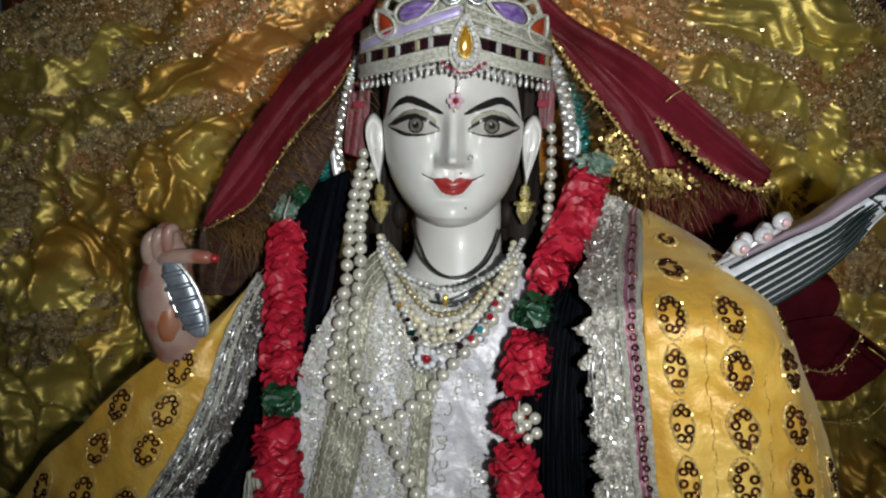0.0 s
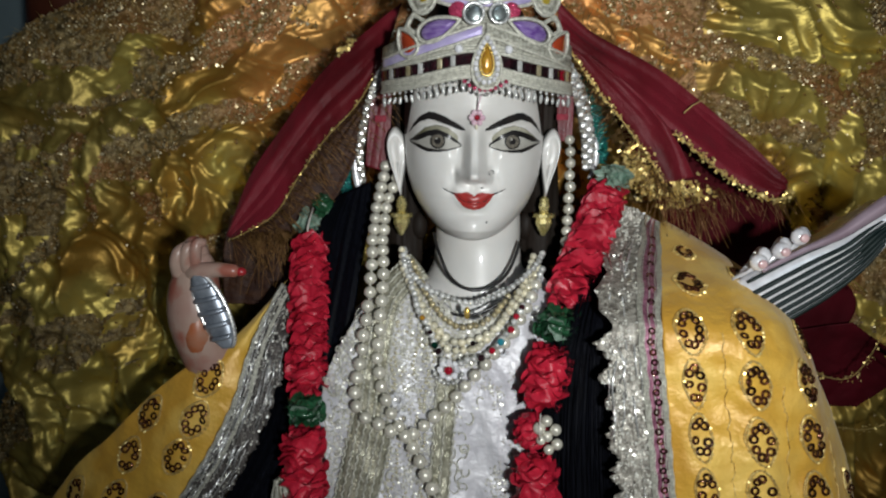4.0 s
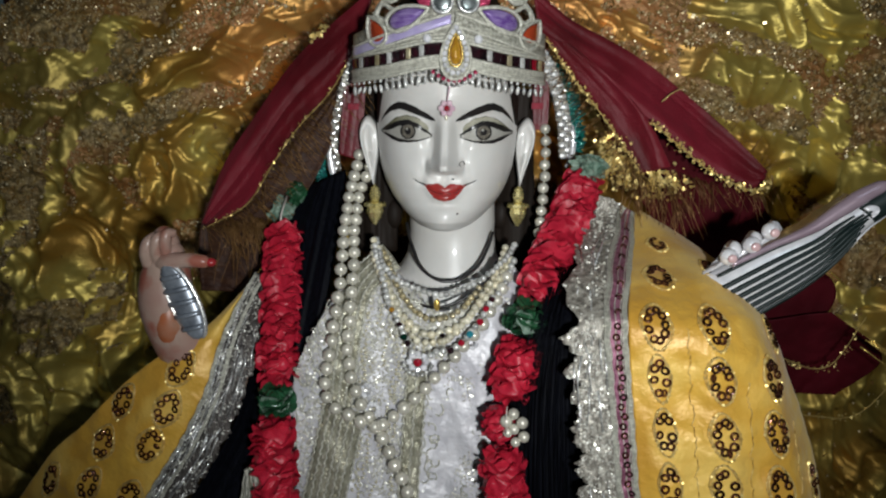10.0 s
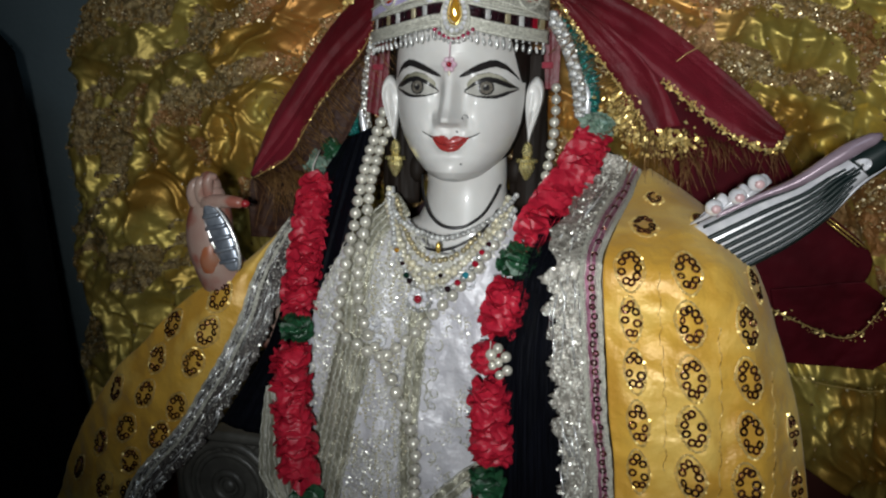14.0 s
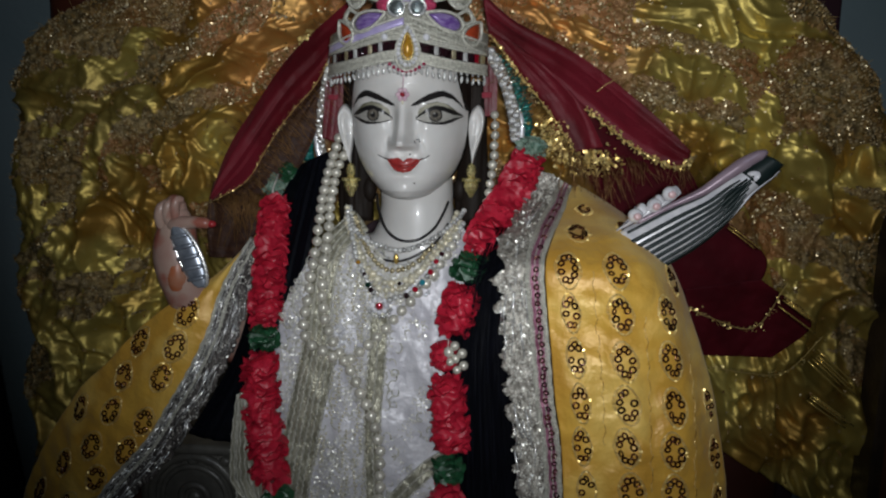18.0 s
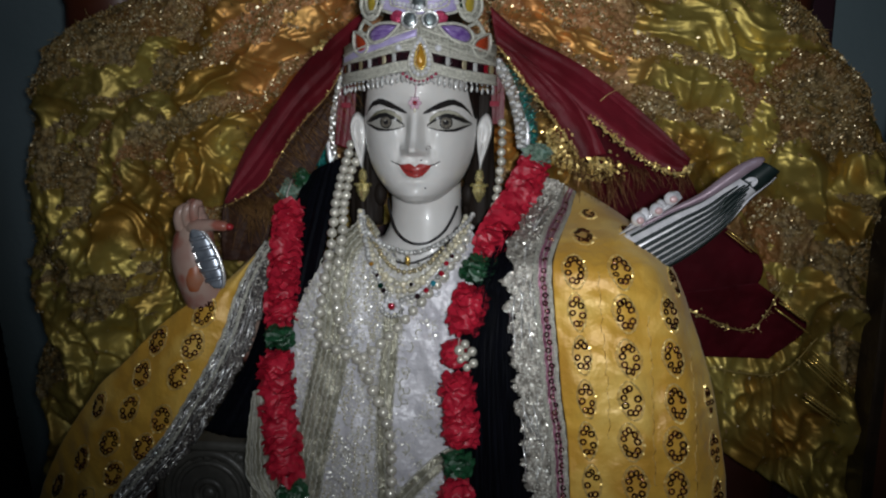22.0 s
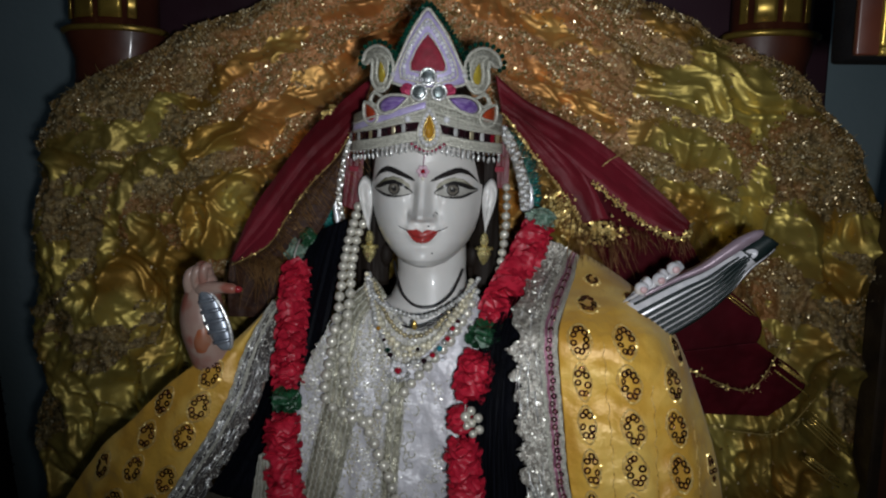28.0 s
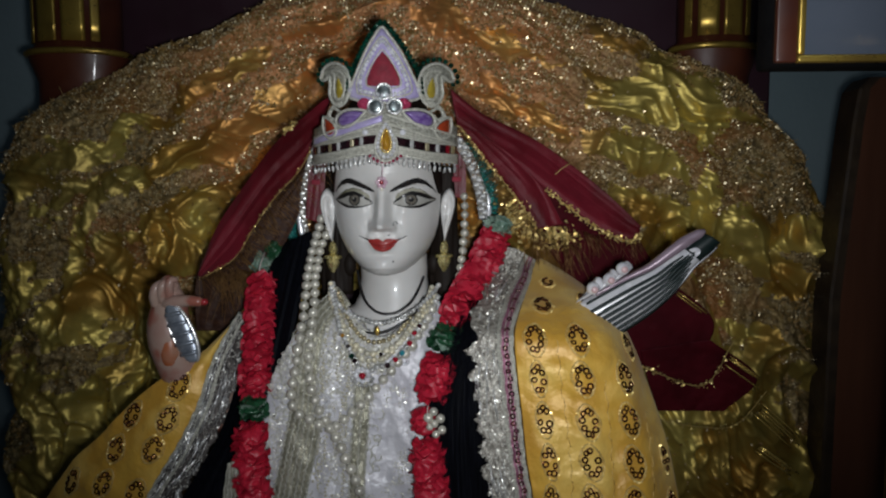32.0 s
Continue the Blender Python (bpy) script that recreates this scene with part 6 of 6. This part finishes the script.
ruffle([(-93, 448, 6), (-90, 434, -13), (-87, 416, -32), (-84.5, 400, -53), (-83, 390, -69)], 11.3, 201, dense=1.9)
knot(-82.3, 384, -78, 11.6, 11, 203)
ruffle([(-82, 380, -87), (-81, 373, -104), (-78.5, 368, -122), (-74.5, 363, -146), (-70, 361, -164)], 12.2, 205, dense=1.9)
knot(-68, 361, -178, 11.5, 12, 207, 0.4)
ruffle([(-66, 360, -190), (-61, 358, -214), (-54, 356, -236)], 12.0, 208, dense=1.7)
ruffle([(88, 458, 40), (83, 448, 28), (75.5, 434, 14), (63, 406, -5), (54.5, 390, -19)], 12.2, 209, dense=2.0)
knot(50.5, 384, -28.5, 12.0, 13, 211, 0.4)
ruffle([(47.5, 379, -38), (45.5, 375, -50), (43, 372, -60), (42, 371, -67)], 11.8, 213, dense=2.0)
ruffle([(38.5, 370, -71), (37, 368, -89)], 9.6, 214, dense=2.2, size=0.8)
ruffle([(39.5, 366, -92), (40, 363, -106), (41.5, 360, -120), (42, 358, -138)], 12.0, 215, dense=1.9)
knot(41, 358, -149, 11.5, 12, 217)
ruffle([(40.5, 357, -160), (40, 356, -176), (41, 354, -214)], 11.5, 218, dense=1.7)
for x, z, r in ((44.5, -71, 2.9), (49, -75.5, 3.0), (45, -79, 2.8), (50, -83, 2.9), (46, -86, 2.6), (41, -75, 3.2), (42, -81, 2.5)):
    piece("pearl", PEARL_MESH, garland, x - 0.6, 361, z, None, r)
part("tie_thread", tube(Shape(), [(40.5, 358, -66), (40, 357, -74), (40.6, 357, -80)], 0.3, 5), PALE_THREAD, garland, "pale tie thread")
ruffle([recede(p, 460) for p in ((-78, 405, 24), (-84, 408, 19), (-90, 412, 20))], 7.5, 221, CELLO, "cellophane_leaf", "pale green cellophane leaf", 2.4, 0.9)
ruffle([recede(p, 464) for p in ((-70, 408, 32), (-78, 408, 27))], 7, 223, GREEN_RIBBON, "green_leaf", "dark green ribbon leaf", 2.4, 0.9)
ruffle([(84, 450, 47), (90, 447, 46), (97, 449, 42)], 6.5, 225, CELLO, "cellophane_leaf", "pale green cellophane leaf", 2.4, 0.9)
ruffle([recede((92, 412, 62), 470), recede((98, 414, 60), 472)], 5.0, 227, RED_RIBBON, "red_flower", "small red ribbon flower", 2.4, 0.8)
part("tie_thread", tube(Shape(), [(-93, 440, 6), (-93, 442, 14), (-92, 452, 24)], 0.6, 5), PALE_THREAD, garland, "pale tie thread")

# ---- veena held behind the shoulder ----
veena = thing("veena", "silver and black painted veena neck with tuning pegs", "musical instrument", 180, 385, 0)
VU = spline([(130, -10), (146, -1), (169, 12), (186, 20), (196, 27.5), (206, 34), (220, 44)], 40)
VL = spline([(148, -39), (166, -25.5), (187, -11), (203, 4), (216, 21), (226, 30), (232, 37)], 40)


def neck_at(t, w, h=0.0):
    """A point of the neck: t along it, w from its upper (0) to its lower edge (1)."""
    k = t * 39
    i = min(38, int(k))
    u = VU[i] * (1 - k + i) + VU[i + 1] * (k - i)
    d = VL[i] * (1 - k + i) + VL[i + 1] * (k - i)
    q = u * (1 - w) + d * w
    return np.array([q[0], 389 - 9.0 * math.sqrt(max(0.0, 1 - (2 * w - 1) ** 2 * 0.96)) - h, q[1]])


part("neck", grid(np.array([[neck_at(t, w) for w in np.linspace(0, 1, 17)] for t in np.linspace(0, 0.9, 40)]), 14), VEENA_WHITE, veena, "silver painted neck")
part("head", grid(np.array([[neck_at(t, w, 0.8 * math.sin(math.pi * min(1, (t - 0.84) / 0.1) / 2)) for w in np.linspace(0.12, 1, 17)] for t in np.linspace(0.84, 1.0, 14)]), 13), VEENA_DARK, veena, "dark green carved end")
for k, w in enumerate((0.24, 0.36, 0.48, 0.60, 0.72, 0.84, 0.95)):
    end = 0.86 - 0.03 * abs(k - 2)
    pts = [neck_at(t, w + (0.52 - w) * 0.28 * max(0, (t - 0.45) / 0.45) ** 2, 0.15) for t in np.linspace(0, end, 34)]
    part("string_groove", tube(Shape(), pts, list(np.interp(np.linspace(0, 1, 34), [0, 0.85, 1], [1.45, 1.2, 0.6])), 6), VEENA_DARK, veena, "black painted string line")
for r in (2.0, 3.4, 4.8):
    part("scroll", tube(Shape(), [neck_at(0.855 + 0.012 * r * math.cos(t) * 0.6, 0.42 + 0.035 * r * math.sin(t), 0.9) for t in np.linspace(-1.7, 1.9, 16)], 0.6, 6), VEENA_WHITE, veena, "pale carved scroll line")
s = Shape()
rail = [np.array([x, 380 - 2.0 * i / 4, z]) for i, (x, z) in enumerate(((150, 3.0), (169, 13.6), (185.5, 22), (198.5, 32), (208.5, 39.5), (219, 45.5)))]
tube(s, spline(rail, 40), list(np.interp(np.linspace(0, 1, 40), [0, 0.3, 0.55, 0.8, 0.95, 1], [1.2, 1.6, 3.0, 4.0, 3.2, 1.4])), 12)
part("edge_rail", s, mat("mauve_pearl_paint", (0.36, 0.28, 0.33), (0.26, 0.19, 0.23), 0.22, 0.25, scale=60, coat=0.4), veena, "mauve painted edge rail")
part("edge_line", tube(Shape(), [neck_at(t, 0.055, 1.4) for t in np.linspace(0.15, 0.92, 30)], 0.9, 6), VEENA_DARK, veena)
part("lower_rail", tube(Shape(), [neck_at(t, 1.0, -1.0) for t in np.linspace(0.05, 0.98, 30)], 1.5, 7), VEENA_DARK, veena)
part("lower_edge", tube(Shape(), [neck_at(t, 0.985, 0.4) for t in np.linspace(0.3, 0.97, 24)], 0.7, 6), VEENA_WHITE, veena)
rows = np.array([[(x + w * 4.5, 384 - 2 * math.sin(u * math.pi) + abs(w) * 2, z + 6.5 * abs(math.sin(u * math.pi * 3)) * max(0, w) + w * 4 - 3) for w in np.linspace(-1, 1, 7)] for u, x, z in [(u, 143 + 28 * u, 3.5 + 16 * u) for u in np.linspace(0, 1, 40)]])
part("peg_plate", grid(rows, 6), VEENA_WHITE, veena, "silver wavy peg plate")
for x, z in ((148.7, 7.0), (159.3, 13.2), (167.7, 20.3)):
    k = Shape()
    ball(k, (x, 381, z), 4.3, 16, 11, 0, (1.05, 0.85, 1.0))
    q = part("tuning_peg", k, VEENA_WHITE, veena, "round silver tuning peg")
    part("peg_stud", ball(Shape(), (x + 0.4, 376.9, z - 0.2), 2.2, 12, 8, 0, (1.1, 0.5, 1.0)), PINK_KNOB, q, "pink stud")

# ---- silver cuff on the raised wrist ----
cuff = thing("wrist_cuff", "ridged silver cuff on the raised wrist", "bangle", -134, 402, -28)
rows = np.array([[(-134.5 + w + 0.36 * -z, 398 - 5.5 * math.sqrt(max(0, 1 - (w / 9.0) ** 2 * 0.9)), -28 + z) for w in np.linspace(-1, 1, 9) * 8.2 * math.sqrt(max(0.02, 1 - (z / 20.5) ** 2))] for z in np.linspace(-20, 20, 30)])
part("plate", grid(rows, 3.0), mat("dark_silver", (0.36, 0.40, 0.46), (0.2, 0.225, 0.27), 0.32, 0.55, scale=160), cuff, "dark silver plate")
for side in (-1, 1):
    s = Shape()
    tube(s, [(-134.5 + side * 8.2 * math.sqrt(max(0, 1 - (z / 20.5) ** 2)) - 0.36 * z, 395.5, -28 + z) for z in np.linspace(-20, 20, 26)], 1.3, 8)
    part("rim", s, SILVER, cuff, "bright silver rim")
for z in np.linspace(-14, 14, 5):
    s = Shape()
    w0 = 7.4 * math.sqrt(max(0, 1 - (z / 20.5) ** 2))
    tube(s, [(-134.5 + w - 0.36 * z, 391.8 + 3.2 * (w / 8) ** 2, -28 + z + 0.25 * w) for w in np.linspace(-w0, w0, 8)], 1.5, 8)
    part("ridge", s, bpy.data.materials["dark_silver"], cuff)


# ---- furniture beside the throne ----
PANE = mat("dim_blue_grey_pane", (0.12, 0.14, 0.18), (0.09, 0.11, 0.145), 0.22, scale=12, coat=0.2)
screen = thing("wooden_stand", "dark wooden stand carrying a gilt-rimmed framed box", "stand", 380, 352, -1300)
part("post", box(336, 430, 332, 372, -1270, 340, 3), DARKWOOD, screen, "dark post behind the box")
part("foot", box(320, 450, 318, 386, -1300, -1270, 3), DARKWOOD, screen, "dark wooden foot")
case = part("framed_box", box(228, 440, 303, 331, 138, 420, 2), DULL_BLACK, screen, "dark shallow box with a framed front")
part("stile", box(226, 237, 299, 303, 138, 420, 1), RED_LACQUER, case, "red-brown outer stile")
part("rim", box(237, 240.5, 298, 303, 142, 420, 0.8), GILT, case, "gilt rim")
part("rim", box(237, 440, 298, 303, 138, 141.8, 0.8), GILT, case, "gilt rim")
part("pane", box(240.5, 440, 300.5, 303, 141.8, 420), PANE, case, "dim blue-grey pane")

leaf = thing("wooden_screen", "brown varnished wooden screen standing beside the throne", "screen", 500, 570, -1300)


def board(y0, inset, wide, thick):
    """A board whose edge leans out a little above."""
    rows = []
    for z in (-1300, -200, -27, 36, 76, 132, 160, 167, 170):
        x = float(np.interp(z, [-1300, -27, 170], [391, 393, 409])) + inset + max(0, z - 158) * 0.8
        rows.append([(x, y0 + 2, z), (x + 2, y0, z), (x + wide, y0, z)])
    return grid(np.array(rows), thick)


part("board", board(560, 8, 250, 26), BROWN, leaf, "brown varnished board", False)
# the edge's shadow side, put in as a strip of darker wood
part("edge_strip", board(556, 0, 9, 28), DARKWOOD, leaf, "edge strip, dark for the shadow side", False)

# ---- dark sheet with a ragged edge, added beside the throne ----
side_sheet = thing("dark_sheet", "dark sheet with a ragged edge added beside the throne", "cloth", -640, 720, -1300)
EDGE = [(-760, 715, 176), (-640, 712, 150), (-585, 708, 122), (-565, 705, 87), (-546, 702, -95), (-528, 700, -270), (-505, 700, -520), (-480, 700, -1290)]
_, sh = loft3([(-1050, 735, z) for z in (200, 170, 130, 87, -95, -270, -520, -1290)], EDGE, 90, 70, lambda x, z, u, v: 9 * nz(u * 16, v * 1.2, 150) + 3 * nz(u * 40, v * 2, 151), 3.0)
part("hanging", sh, DULL_BLACK, side_sheet)
s = Shape()
for p in spline(EDGE[2:7], 260):
    d = np.array([random.uniform(2, 9), random.gauss(-2, 1), random.gauss(-3, 3)])
    tube(s, [p, p + d * 0.6, p + d], 0.8, 3)
part("frayed_edge", s, DULL_BLACK, side_sheet, "thin black strands along the edge", True, "stuff")
